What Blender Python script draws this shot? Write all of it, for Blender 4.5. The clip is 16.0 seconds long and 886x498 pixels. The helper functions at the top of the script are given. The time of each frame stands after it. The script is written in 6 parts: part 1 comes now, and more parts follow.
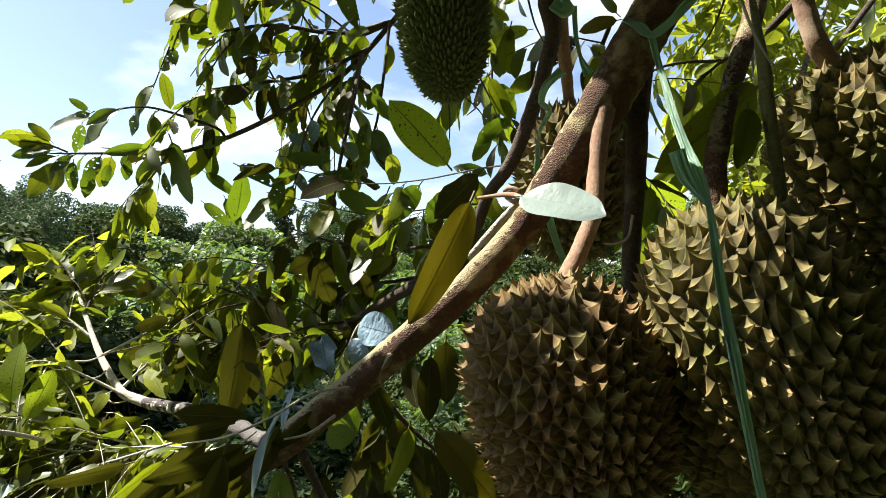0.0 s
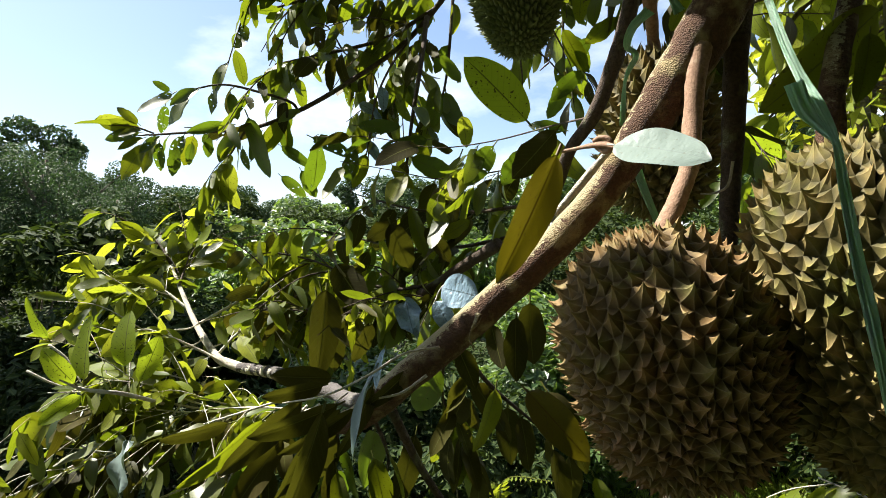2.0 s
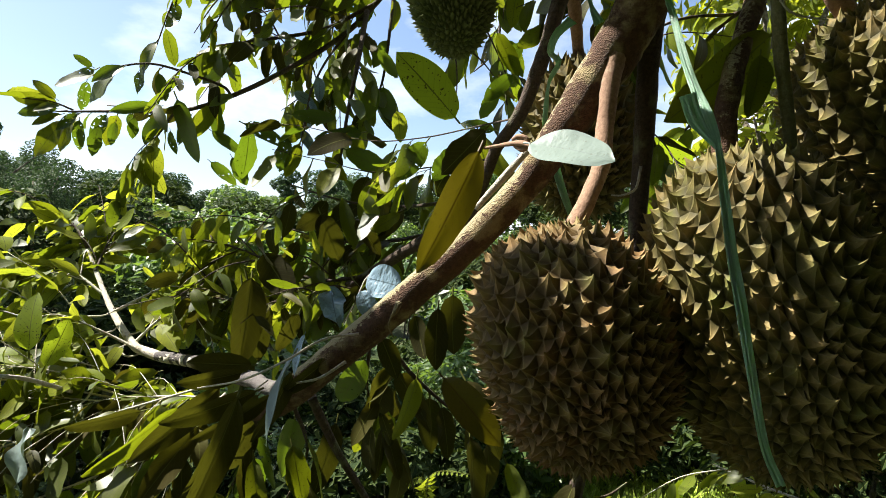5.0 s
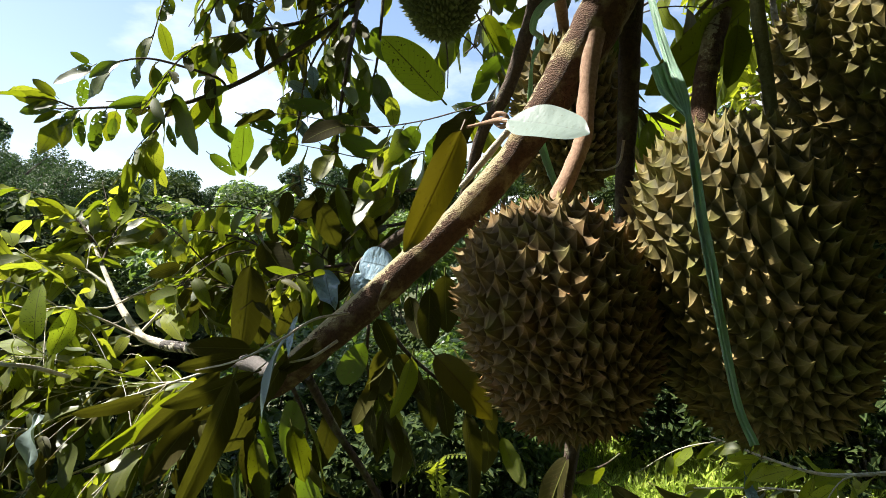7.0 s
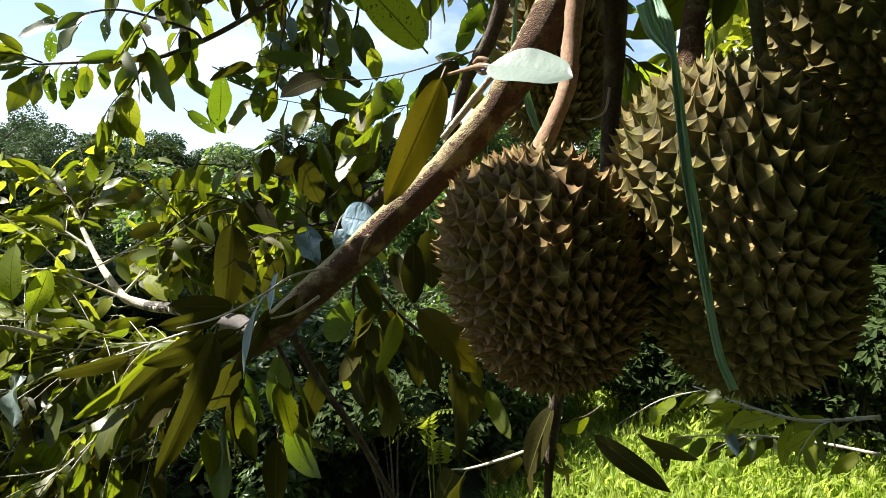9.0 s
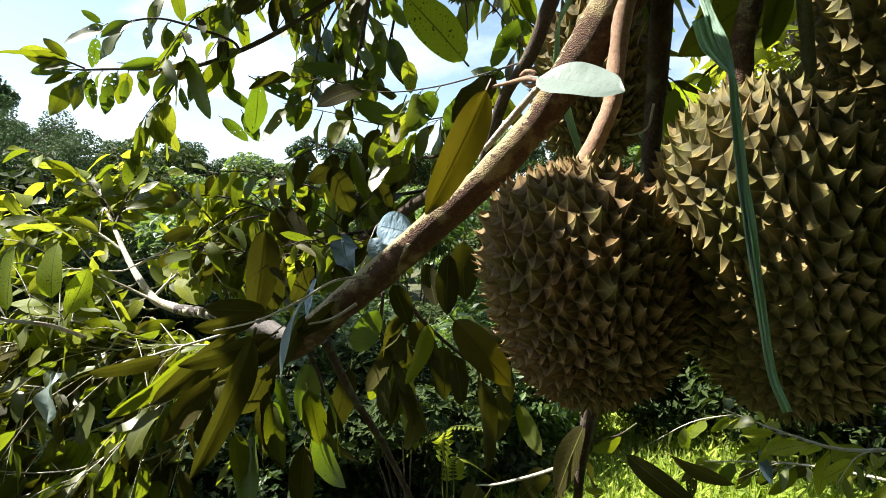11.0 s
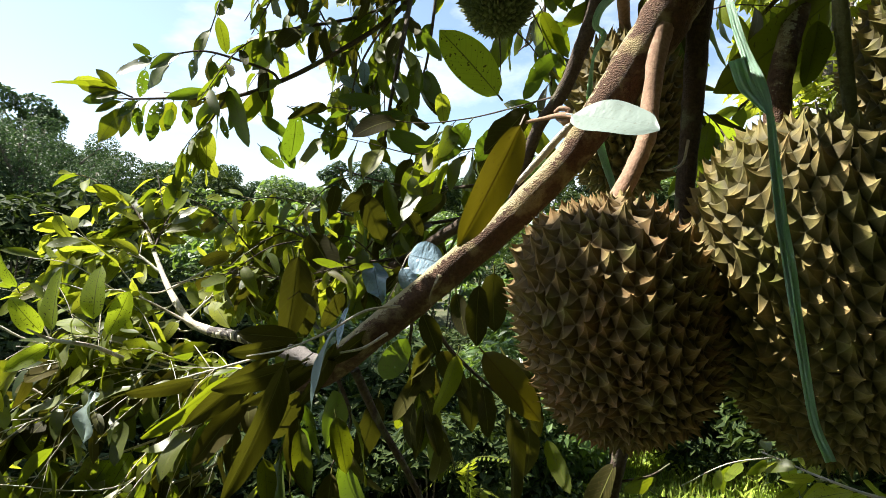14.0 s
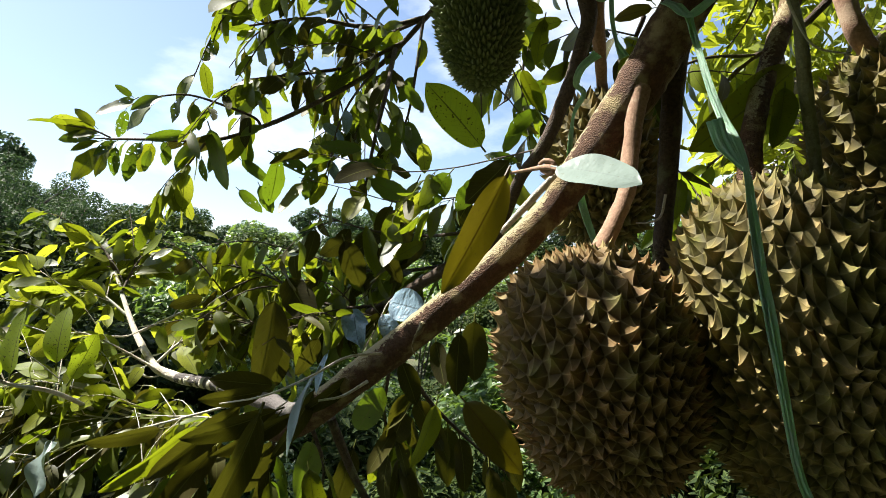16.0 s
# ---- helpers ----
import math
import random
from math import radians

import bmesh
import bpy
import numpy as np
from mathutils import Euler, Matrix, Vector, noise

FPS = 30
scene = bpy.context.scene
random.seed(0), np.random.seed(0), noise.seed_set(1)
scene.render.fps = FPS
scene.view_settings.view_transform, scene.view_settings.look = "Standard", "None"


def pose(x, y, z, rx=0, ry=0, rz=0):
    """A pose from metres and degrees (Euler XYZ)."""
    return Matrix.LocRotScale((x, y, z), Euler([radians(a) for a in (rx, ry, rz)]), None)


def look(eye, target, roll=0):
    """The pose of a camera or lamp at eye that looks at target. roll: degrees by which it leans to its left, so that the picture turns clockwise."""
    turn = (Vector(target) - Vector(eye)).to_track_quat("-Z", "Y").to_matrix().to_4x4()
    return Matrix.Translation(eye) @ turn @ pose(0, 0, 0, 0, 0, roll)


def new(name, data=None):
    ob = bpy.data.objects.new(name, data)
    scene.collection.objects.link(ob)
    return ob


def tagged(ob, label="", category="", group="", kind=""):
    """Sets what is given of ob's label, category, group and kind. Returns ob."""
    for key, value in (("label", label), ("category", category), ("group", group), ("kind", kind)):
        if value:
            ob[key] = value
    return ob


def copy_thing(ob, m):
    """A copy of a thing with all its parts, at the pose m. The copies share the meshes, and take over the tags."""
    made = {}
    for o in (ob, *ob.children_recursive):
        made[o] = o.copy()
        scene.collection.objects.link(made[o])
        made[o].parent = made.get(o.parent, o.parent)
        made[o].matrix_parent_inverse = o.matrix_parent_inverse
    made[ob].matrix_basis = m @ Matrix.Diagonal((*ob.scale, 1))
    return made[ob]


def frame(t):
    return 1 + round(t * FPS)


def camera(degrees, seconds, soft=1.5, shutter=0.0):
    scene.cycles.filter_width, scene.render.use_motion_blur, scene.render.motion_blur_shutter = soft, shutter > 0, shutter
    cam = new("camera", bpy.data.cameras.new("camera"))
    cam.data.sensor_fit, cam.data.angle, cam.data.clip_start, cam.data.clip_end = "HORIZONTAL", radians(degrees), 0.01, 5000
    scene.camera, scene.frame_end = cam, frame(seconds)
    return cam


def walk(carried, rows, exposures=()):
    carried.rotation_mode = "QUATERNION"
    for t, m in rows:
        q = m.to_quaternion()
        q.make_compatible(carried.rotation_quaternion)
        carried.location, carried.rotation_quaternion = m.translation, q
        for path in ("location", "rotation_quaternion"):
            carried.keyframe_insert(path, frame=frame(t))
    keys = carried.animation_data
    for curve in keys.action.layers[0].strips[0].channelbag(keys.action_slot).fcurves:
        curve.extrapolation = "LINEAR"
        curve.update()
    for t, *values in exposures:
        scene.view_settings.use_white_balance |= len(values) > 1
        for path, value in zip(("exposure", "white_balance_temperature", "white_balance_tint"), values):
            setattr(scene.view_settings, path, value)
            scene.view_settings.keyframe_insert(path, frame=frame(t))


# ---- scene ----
# A fruiting tree on a sunny slope: spiny fruits hang from a limb, seen from close by.
cam = camera(77.0, 16.0, soft=0.4)
PATH = [
    (0, (-0.0006, 0.0017, 1.5947), (-0.0310, 2.0000, 1.6720), 0.21),
    (0.5, (-0.0157, 0.0070, 1.5895), (-0.1348, 2.0032, 1.6179), -0.77),
    (1, (-0.0176, 0.0155, 1.5791), (-0.2083, 2.0049, 1.5008), -1.96),
    (1.5, (-0.0247, 0.0124, 1.5817), (-0.2961, 1.9937, 1.5535), -2.13),
    (2, (-0.0234, 0.0102, 1.5847), (-0.2817, 1.9932, 1.5552), -1.73),
    (2.5, (-0.0196, 0.0063, 1.5875), (-0.2691, 1.9906, 1.5713), -2.67),
    (3, (-0.0190, 0.0077, 1.5855), (-0.2478, 1.9944, 1.5622), -2.53),
    (3.5, (-0.0141, 0.0048, 1.5878), (-0.2150, 1.9947, 1.5790), -2.78),
    (4, (-0.0138, 0.0044, 1.5897), (-0.2016, 1.9956, 1.5899), -3.05),
    (4.5, (-0.0096, 0.0006, 1.5864), (-0.1696, 1.9939, 1.5527), -2.50),
    (5, (-0.0042, -0.0030, 1.5756), (-0.0497, 1.9962, 1.5405), 0.40),
    (5.2, (-0.0047, 0.0013, 1.5720), (-0.0381, 1.9998, 1.5042), -0.05),
    (7.3, (0.0215, -0.0134, 1.5616), (-0.0635, 1.9834, 1.4866), -1.36),
    (7.5, (0.0164, -0.0116, 1.5594), (-0.0693, 1.9851, 1.4830), -0.54),
    (8, (0.0104, -0.0276, 1.5625), (-0.1472, 1.9649, 1.4924), -2.23),
    (8.5, (0.0138, -0.0200, 1.5599), (-0.1259, 1.9680, 1.3915), -2.08),
    (9, (0.0284, -0.0028, 1.5557), (-0.0248, 1.9850, 1.3423), -2.01),
    (9.2, (0.0324, -0.0035, 1.5592), (-0.0181, 1.9890, 1.3939), -1.61),
    (11.3, (0.0016, -0.0036, 1.5511), (-0.1036, 1.9876, 1.3964), -0.30),
    (11.5, (0.0065, -0.0089, 1.5540), (-0.0872, 1.9847, 1.4233), -0.16),
    (12, (0.0046, -0.0132, 1.5546), (-0.1093, 1.9811, 1.4543), -0.59),
    (12.5, (-0.0027, -0.0147, 1.5616), (-0.1756, 1.9756, 1.4679), -0.62),
    (13, (0.0006, -0.0074, 1.5556), (-0.1930, 1.9806, 1.4532), -1.32),
    (13.5, (0.0006, -0.0032, 1.5561), (-0.1761, 1.9858, 1.4433), -1.07),
    (14, (-0.0010, -0.0077, 1.5586), (-0.2026, 1.9809, 1.4902), 0.69),
    (14.5, (-0.0088, -0.0033, 1.5562), (-0.2139, 1.9861, 1.5589), 0.16),
    (15, (-0.0101, -0.0052, 1.5533), (-0.1741, 1.9875, 1.6009), 0.64),
    (15.5, (-0.0122, -0.0041, 1.5531), (-0.1604, 1.9884, 1.6422), 1.22),
    (16, (-0.0134, -0.0092, 1.5561), (-0.1179, 1.9851, 1.6656), 1.88),
]
walk(cam, [(t, look(eye, target, roll)) for t, eye, target, roll in PATH],
     exposures=((0.0, 1.96), (5.0, 1.92), (9.0, 1.98), (11.5, 2.12), (14.5, 2.1), (16.0, 1.96)))

# ---- light ----
SUN_ELEV, SUN_AZ = 56.0, -74.0          # degrees; azimuth from +y towards +x
world = bpy.data.worlds.new("sky")
scene.world = world
world.use_nodes = True
wn, wl = world.node_tree.nodes, world.node_tree.links
wn.clear()
w_out = wn.new("ShaderNodeOutputWorld")
w_bg = wn.new("ShaderNodeBackground")
w_sky = wn.new("ShaderNodeTexSky")
w_sky.sky_type = "NISHITA"
w_sky.sun_disc = False
w_sky.sun_elevation = radians(SUN_ELEV)
w_sky.sun_rotation = radians(SUN_AZ)
w_sky.air_density, w_sky.dust_density, w_sky.ozone_density = 1.0, 1.2, 1.5
w_co = wn.new("ShaderNodeTexCoord")
w_map = wn.new("ShaderNodeMapping")
w_map.inputs["Scale"].default_value = (1.0, 1.0, 2.2)
w_map.inputs["Location"].default_value = (0.35, 0.1, 0.2)
w_noise = wn.new("ShaderNodeTexNoise")
w_noise.inputs["Scale"].default_value = 2.3
w_noise.inputs["Detail"].default_value = 7.0
w_noise.inputs["Roughness"].default_value = 0.55
w_ramp = wn.new("ShaderNodeValToRGB")
w_ramp.color_ramp.elements[0].position = 0.46
w_ramp.color_ramp.elements[1].position = 0.68
w_mix = wn.new("ShaderNodeMix")
w_mix.data_type = "RGBA"
w_mix.inputs["B"].default_value = (7.5, 7.8, 8.2, 1)
wl.new(w_co.outputs["Generated"], w_map.inputs["Vector"])
wl.new(w_map.outputs["Vector"], w_noise.inputs["Vector"])
w_sep = wn.new("ShaderNodeSeparateXYZ")
wl.new(w_co.outputs["Generated"], w_sep.inputs["Vector"])
w_bank = wn.new("ShaderNodeMath")
w_bank.operation = "MULTIPLY_ADD"
w_bank.inputs[1].default_value = 0.16
wl.new(w_sep.outputs["X"], w_bank.inputs[0])
wl.new(w_noise.outputs["Fac"], w_bank.inputs[2])
w_low = wn.new("ShaderNodeMath")
w_low.operation = "MULTIPLY_ADD"
w_low.inputs[1].default_value = -0.22
wl.new(w_sep.outputs["Z"], w_low.inputs[0])
wl.new(w_bank.outputs["Value"], w_low.inputs[2])
w_lift = wn.new("ShaderNodeMath")
w_lift.inputs[1].default_value = 0.042
wl.new(w_low.outputs["Value"], w_lift.inputs[0])
wl.new(w_lift.outputs["Value"], w_ramp.inputs["Fac"])
wl.new(w_ramp.outputs["Color"], w_mix.inputs["Factor"])
wl.new(w_sky.outputs["Color"], w_mix.inputs["A"])
wl.new(w_mix.outputs["Result"], w_bg.inputs["Color"])
w_bg.inputs["Strength"].default_value = 0.055
wl.new(w_bg.outputs["Background"], w_out.inputs["Surface"])

sun_data = bpy.data.lights.new("sun", "SUN")
sun_data.energy, sun_data.angle, sun_data.color = 5.0, radians(0.5), (1.0, 0.95, 0.86)
sun = new("sun", sun_data)
_e, _a = radians(SUN_ELEV), radians(SUN_AZ)
SUN_DIR = Vector((math.sin(_a) * math.cos(_e), math.cos(_a) * math.cos(_e), math.sin(_e)))
sun.matrix_world = look(SUN_DIR * 30, (0, 0, 0))


# ---- materials ----
def node_material(name):
    m = bpy.data.materials.new(name)
    m.use_nodes = True
    nt = m.node_tree
    nt.nodes.clear()
    out = nt.nodes.new("ShaderNodeOutputMaterial")
    return m, nt.nodes, nt.links, out


def ramp(nodes, stops):
    r = nodes.new("ShaderNodeValToRGB")
    el = r.color_ramp.elements
    while len(el) < len(stops):
        el.new(0.5)
    for e, (p, c) in zip(el, stops):
        e.position, e.color = p, (*c, 1)
    return r


def noise_node(nodes, links, scale, detail=5.0, rough=0.6, vec=None):
    n = nodes.new("ShaderNodeTexNoise")
    n.inputs["Scale"].default_value = scale
    n.inputs["Detail"].default_value = detail
    n.inputs["Roughness"].default_value = rough
    if vec is not None:
        links.new(vec, n.inputs["Vector"])
    return n


def mixed(nodes, links, fac, a, b, mode="MIX"):
    m = nodes.new("ShaderNodeMix")
    m.data_type, m.blend_type = "RGBA", mode
    for sock, v in (("Factor", fac), ("A", a), ("B", b)):
        if isinstance(v, (int, float)):
            m.inputs[sock].default_value = v
        elif isinstance(v, tuple):
            m.inputs[sock].default_value = (*v, 1)
        else:
            links.new(v, m.inputs[sock])
    return m.outputs["Result"]


def bark_material(name, dark, light, moss, moss_amount, scale=1.0, relief=0.0015, sunlit_crust=False):
    m, n, l, out = node_material(name)
    co = n.new("ShaderNodeTexCoord").outputs["Object"]
    big = noise_node(n, l, 30 * scale, 4, 0.6, co)
    fine = noise_node(n, l, 260 * scale, 6, 0.7, co)
    vor = n.new("ShaderNodeTexVoronoi")
    vor.inputs["Scale"].default_value = 620 * scale
    l.new(co, vor.inputs["Vector"])
    base = ramp(n, ((0.3, dark), (0.72, light)))
    l.new(fine.outputs["Fac"], base.inputs["Fac"])
    patch = ramp(n, ((0.62 - moss_amount * 0.3, (0, 0, 0)), (0.70 - moss_amount * 0.2, (1, 1, 1))))
    l.new(big.outputs["Fac"], patch.inputs["Fac"])
    col = mixed(n, l, patch.outputs["Color"], base.outputs["Color"], moss)
    if sunlit_crust:
        # grey-green lichen growing along the upper side, also painting in the limb's sunlit strip
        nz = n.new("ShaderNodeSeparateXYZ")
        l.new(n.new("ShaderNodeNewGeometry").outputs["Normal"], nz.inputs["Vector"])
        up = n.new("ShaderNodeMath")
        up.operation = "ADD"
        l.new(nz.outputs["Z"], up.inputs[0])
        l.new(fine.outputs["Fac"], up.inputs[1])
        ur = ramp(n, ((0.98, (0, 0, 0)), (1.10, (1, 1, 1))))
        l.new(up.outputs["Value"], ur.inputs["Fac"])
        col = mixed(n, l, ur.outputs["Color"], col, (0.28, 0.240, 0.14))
    b = n.new("ShaderNodeBsdfPrincipled")
    l.new(col, b.inputs["Base Color"])
    b.inputs["Roughness"].default_value = 0.85
    b.inputs["Specular IOR Level"].default_value = 0.25
    add = n.new("ShaderNodeMath")
    l.new(fine.outputs["Fac"], add.inputs[0])
    l.new(vor.outputs["Distance"], add.inputs[1])
    bump = n.new("ShaderNodeBump")
    bump.inputs["Strength"].default_value = 0.7
    bump.inputs["Distance"].default_value = relief / scale
    l.new(add.outputs["Value"], bump.inputs["Height"])
    l.new(bump.outputs["Normal"], b.inputs["Normal"])
    l.new(b.outputs["BSDF"], out.inputs["Surface"])
    return m


def leaf_material(name, dark, light, through_col, through_amount=0.45, rough=0.42, holes=0.0, spots=0.5, vein=(0.13, 0.14, 0.035), spec=0.4, by_object=True, crinkle=0.0):
    """A leaf blade: midrib and side veins by its own length and width, mottled, letting light through."""
    m, n, l, out = node_material(name)
    tc = n.new("ShaderNodeTexCoord")
    uv = tc.outputs["UV"]
    sep = n.new("ShaderNodeSeparateXYZ")
    l.new(uv, sep.inputs["Vector"])

    def math_node(op, a, b=None):
        k = n.new("ShaderNodeMath")
        k.operation = op
        for i, v in enumerate((a, b)):
            if v is None:
                continue
            if isinstance(v, (int, float)):
                k.inputs[i].default_value = v
            else:
                l.new(v, k.inputs[i])
        return k.outputs["Value"]

    across = math_node("ABSOLUTE", math_node("SUBTRACT", sep.outputs["X"], 0.5))
    rib = math_node("LESS_THAN", across, 0.018)
    slant = math_node("SUBTRACT", sep.outputs["Y"], math_node("MULTIPLY", across, 0.45))
    wave = math_node("SINE", math_node("MULTIPLY", slant, 70.0))
    veins = math_node("MULTIPLY", math_node("POWER", math_node("MULTIPLY", math_node("ADD", wave, 1.0), 0.5), 14.0), 0.14)
    line = math_node("MAXIMUM", math_node("MULTIPLY", rib, 0.8), veins)
    rnd = n.new("ShaderNodeObjectInfo").outputs["Random"] if by_object else n.new("ShaderNodeNewGeometry").outputs["Random Per Island"]
    spot = n.new("ShaderNodeCombineXYZ")
    l.new(math_node("MULTIPLY", sep.outputs["X"], 0.38), spot.inputs["X"])
    l.new(sep.outputs["Y"], spot.inputs["Y"])
    l.new(math_node("MULTIPLY", rnd, 37.0), spot.inputs["Z"])
    co = spot.outputs["Vector"]
    mott = noise_node(n, l, 5.0, 4, 0.6, co)
    tone = math_node("ADD", math_node("MULTIPLY", rnd, 0.62), math_node("MULTIPLY", mott.outputs["Fac"], 0.4))
    body = ramp(n, ((0.2, dark), (0.85, light)))
    l.new(tone, body.inputs["Fac"])
    col = mixed(n, l, line, body.outputs["Color"], vein)
    if spots:
        sp = noise_node(n, l, 34.0, 1, 0.4, co)
        spr = ramp(n, ((0.665, (0, 0, 0)), (0.70, (1, 1, 1))))
        l.new(sp.outputs["Fac"], spr.inputs["Fac"])
        col = mixed(n, l, math_node("MULTIPLY", spr.outputs["Color"], spots), col, (0.10, 0.07, 0.025))
    b = n.new("ShaderNodeBsdfPrincipled")
    l.new(col, b.inputs["Base Color"])
    b.inputs["Roughness"].default_value = rough
    b.inputs["Specular IOR Level"].default_value = spec
    bump = n.new("ShaderNodeBump")
    bump.inputs["Strength"].default_value = 0.25
    bump.inputs["Distance"].default_value = 0.0005
    l.new(line, bump.inputs["Height"])
    if crinkle:
        fold = noise_node(n, l, 11.0, 3, 0.55, co)
        pucker = n.new("ShaderNodeBump")
        pucker.inputs["Strength"].default_value = crinkle
        pucker.inputs["Distance"].default_value = 0.004
        l.new(fold.outputs["Fac"], pucker.inputs["Height"])
        l.new(pucker.outputs["Normal"], bump.inputs["Normal"])
    l.new(bump.outputs["Normal"], b.inputs["Normal"])
    tr = n.new("ShaderNodeBsdfTranslucent")
    tcol = mixed(n, l, math_node("MULTIPLY", line, 1.2), through_col, tuple(0.2 * c for c in through_col))
    if spots:
        tcol = mixed(n, l, math_node("MULTIPLY", spr.outputs["Color"], 1.6 * spots), tcol, tuple(0.15 * c for c in through_col))
    tvar = ramp(n, ((0.0, (0.55, 0.62, 0.5)), (1.0, (1.0, 1.0, 1.0))))
    l.new(tone, tvar.inputs["Fac"])
    tcol = mixed(n, l, 1.0, tcol, tvar.outputs["Color"], "MULTIPLY")
    l.new(tcol, tr.inputs["Color"])
    sh = n.new("ShaderNodeMixShader")
    sh.inputs["Fac"].default_value = through_amount
    l.new(b.outputs["BSDF"], sh.inputs[1])
    l.new(tr.outputs["BSDF"], sh.inputs[2])
    last = sh.outputs["Shader"]
    if holes:
        vo = noise_node(n, l, 11.0, 2, 0.5, co)
        cut = math_node("GREATER_THAN", vo.outputs["Fac"], math_node("ADD", math_node("MULTIPLY", rnd, 0.16), 1.0 - holes))
        tp = n.new("ShaderNodeBsdfTransparent")
        s2 = n.new("ShaderNodeMixShader")
        l.new(cut, s2.inputs["Fac"])
        l.new(last, s2.inputs[1])
        l.new(tp.outputs["BSDF"], s2.inputs[2])
        last = s2.outputs["Shader"]
    l.new(last, out.inputs["Surface"])
    return m


def husk_material(name, stops, valley, wax=(0.40, 0.39, 0.25), waxy=0.10):
    """Spiny rind: much darker at the foot of the spines, paler along them, dry tips; the attribute 'rise' runs from
    foot to tip.
    """
    m, n, l, out = node_material(name)
    co = n.new("ShaderNodeTexCoord").outputs["Object"]
    att = n.new("ShaderNodeAttribute")
    att.attribute_name = "rise"
    patch = noise_node(n, l, 22, 3, 0.6, co)
    fine = noise_node(n, l, 420, 5, 0.7, co)
    body = ramp(n, stops)
    l.new(patch.outputs["Fac"], body.inputs["Fac"])
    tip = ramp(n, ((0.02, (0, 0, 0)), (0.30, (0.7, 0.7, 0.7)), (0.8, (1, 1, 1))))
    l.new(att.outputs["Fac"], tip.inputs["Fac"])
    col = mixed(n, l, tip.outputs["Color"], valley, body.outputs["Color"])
    dry = ramp(n, ((0.84, (0, 0, 0)), (1.0, (1, 1, 1))))
    l.new(att.outputs["Fac"], dry.inputs["Fac"])
    col = mixed(n, l, dry.outputs["Color"], col, (0.20, 0.115, 0.045))
    # waxy pale edges that run down the spines and join their feet
    edge = n.new("ShaderNodeAttribute")
    edge.attribute_name = "ridge"
    er = ramp(n, ((0.72, (0, 0, 0)), (1.0, (waxy, waxy, waxy))))
    l.new(edge.outputs["Fac"], er.inputs["Fac"])
    col = mixed(n, l, er.outputs["Color"], col, wax)
    grain = ramp(n, ((0.3, (0.72, 0.72, 0.72)), (0.7, (1, 1, 1))))
    l.new(fine.outputs["Fac"], grain.inputs["Fac"])
    col = mixed(n, l, 1.0, col, grain.outputs["Color"], "MULTIPLY")
    b = n.new("ShaderNodeBsdfPrincipled")
    l.new(col, b.inputs["Base Color"])
    b.inputs["Roughness"].default_value = 0.68
    b.inputs["Specular IOR Level"].default_value = 0.18
    bump = n.new("ShaderNodeBump")
    bump.inputs["Strength"].default_value = 0.35
    bump.inputs["Distance"].default_value = 0.0008
    l.new(fine.outputs["Fac"], bump.inputs["Height"])
    l.new(bump.outputs["Normal"], b.inputs["Normal"])
    l.new(b.outputs["BSDF"], out.inputs["Surface"])
    return m


def ground_material(name, stops, scale, rough=0.95):
    m, n, l, out = node_material(name)
    co = n.new("ShaderNodeTexCoord").outputs["Object"]
    a = noise_node(n, l, scale, 6, 0.65, co)
    f = noise_node(n, l, scale * 18, 5, 0.7, co)
    r = ramp(n, stops)
    mx = n.new("ShaderNodeMath")
    mx.operation = "MULTIPLY_ADD"
    mx.inputs[1].default_value, mx.inputs[2].default_value = 0.5, 0.0
    l.new(f.outputs["Fac"], mx.inputs[0])
    ad = n.new("ShaderNodeMath")
    l.new(mx.outputs["Value"], ad.inputs[0])
    l.new(a.outputs["Fac"], ad.inputs[1])
    sc = n.new("ShaderNodeMath")
    sc.operation = "MULTIPLY"
    sc.inputs[1].default_value = 0.66
    l.new(ad.outputs["Value"], sc.inputs[0])
    l.new(sc.outputs["Value"], r.inputs["Fac"])
    b = n.new("ShaderNodeBsdfPrincipled")
    l.new(r.outputs["Color"], b.inputs["Base Color"])
    b.inputs["Roughness"].default_value = rough
    bump = n.new("ShaderNodeBump")
    bump.inputs["Distance"].default_value = 0.03
    l.new(f.outputs["Fac"], bump.inputs["Height"])
    l.new(bump.outputs["Normal"], b.inputs["Normal"])
    l.new(b.outputs["BSDF"], out.inputs["Surface"])
    return m


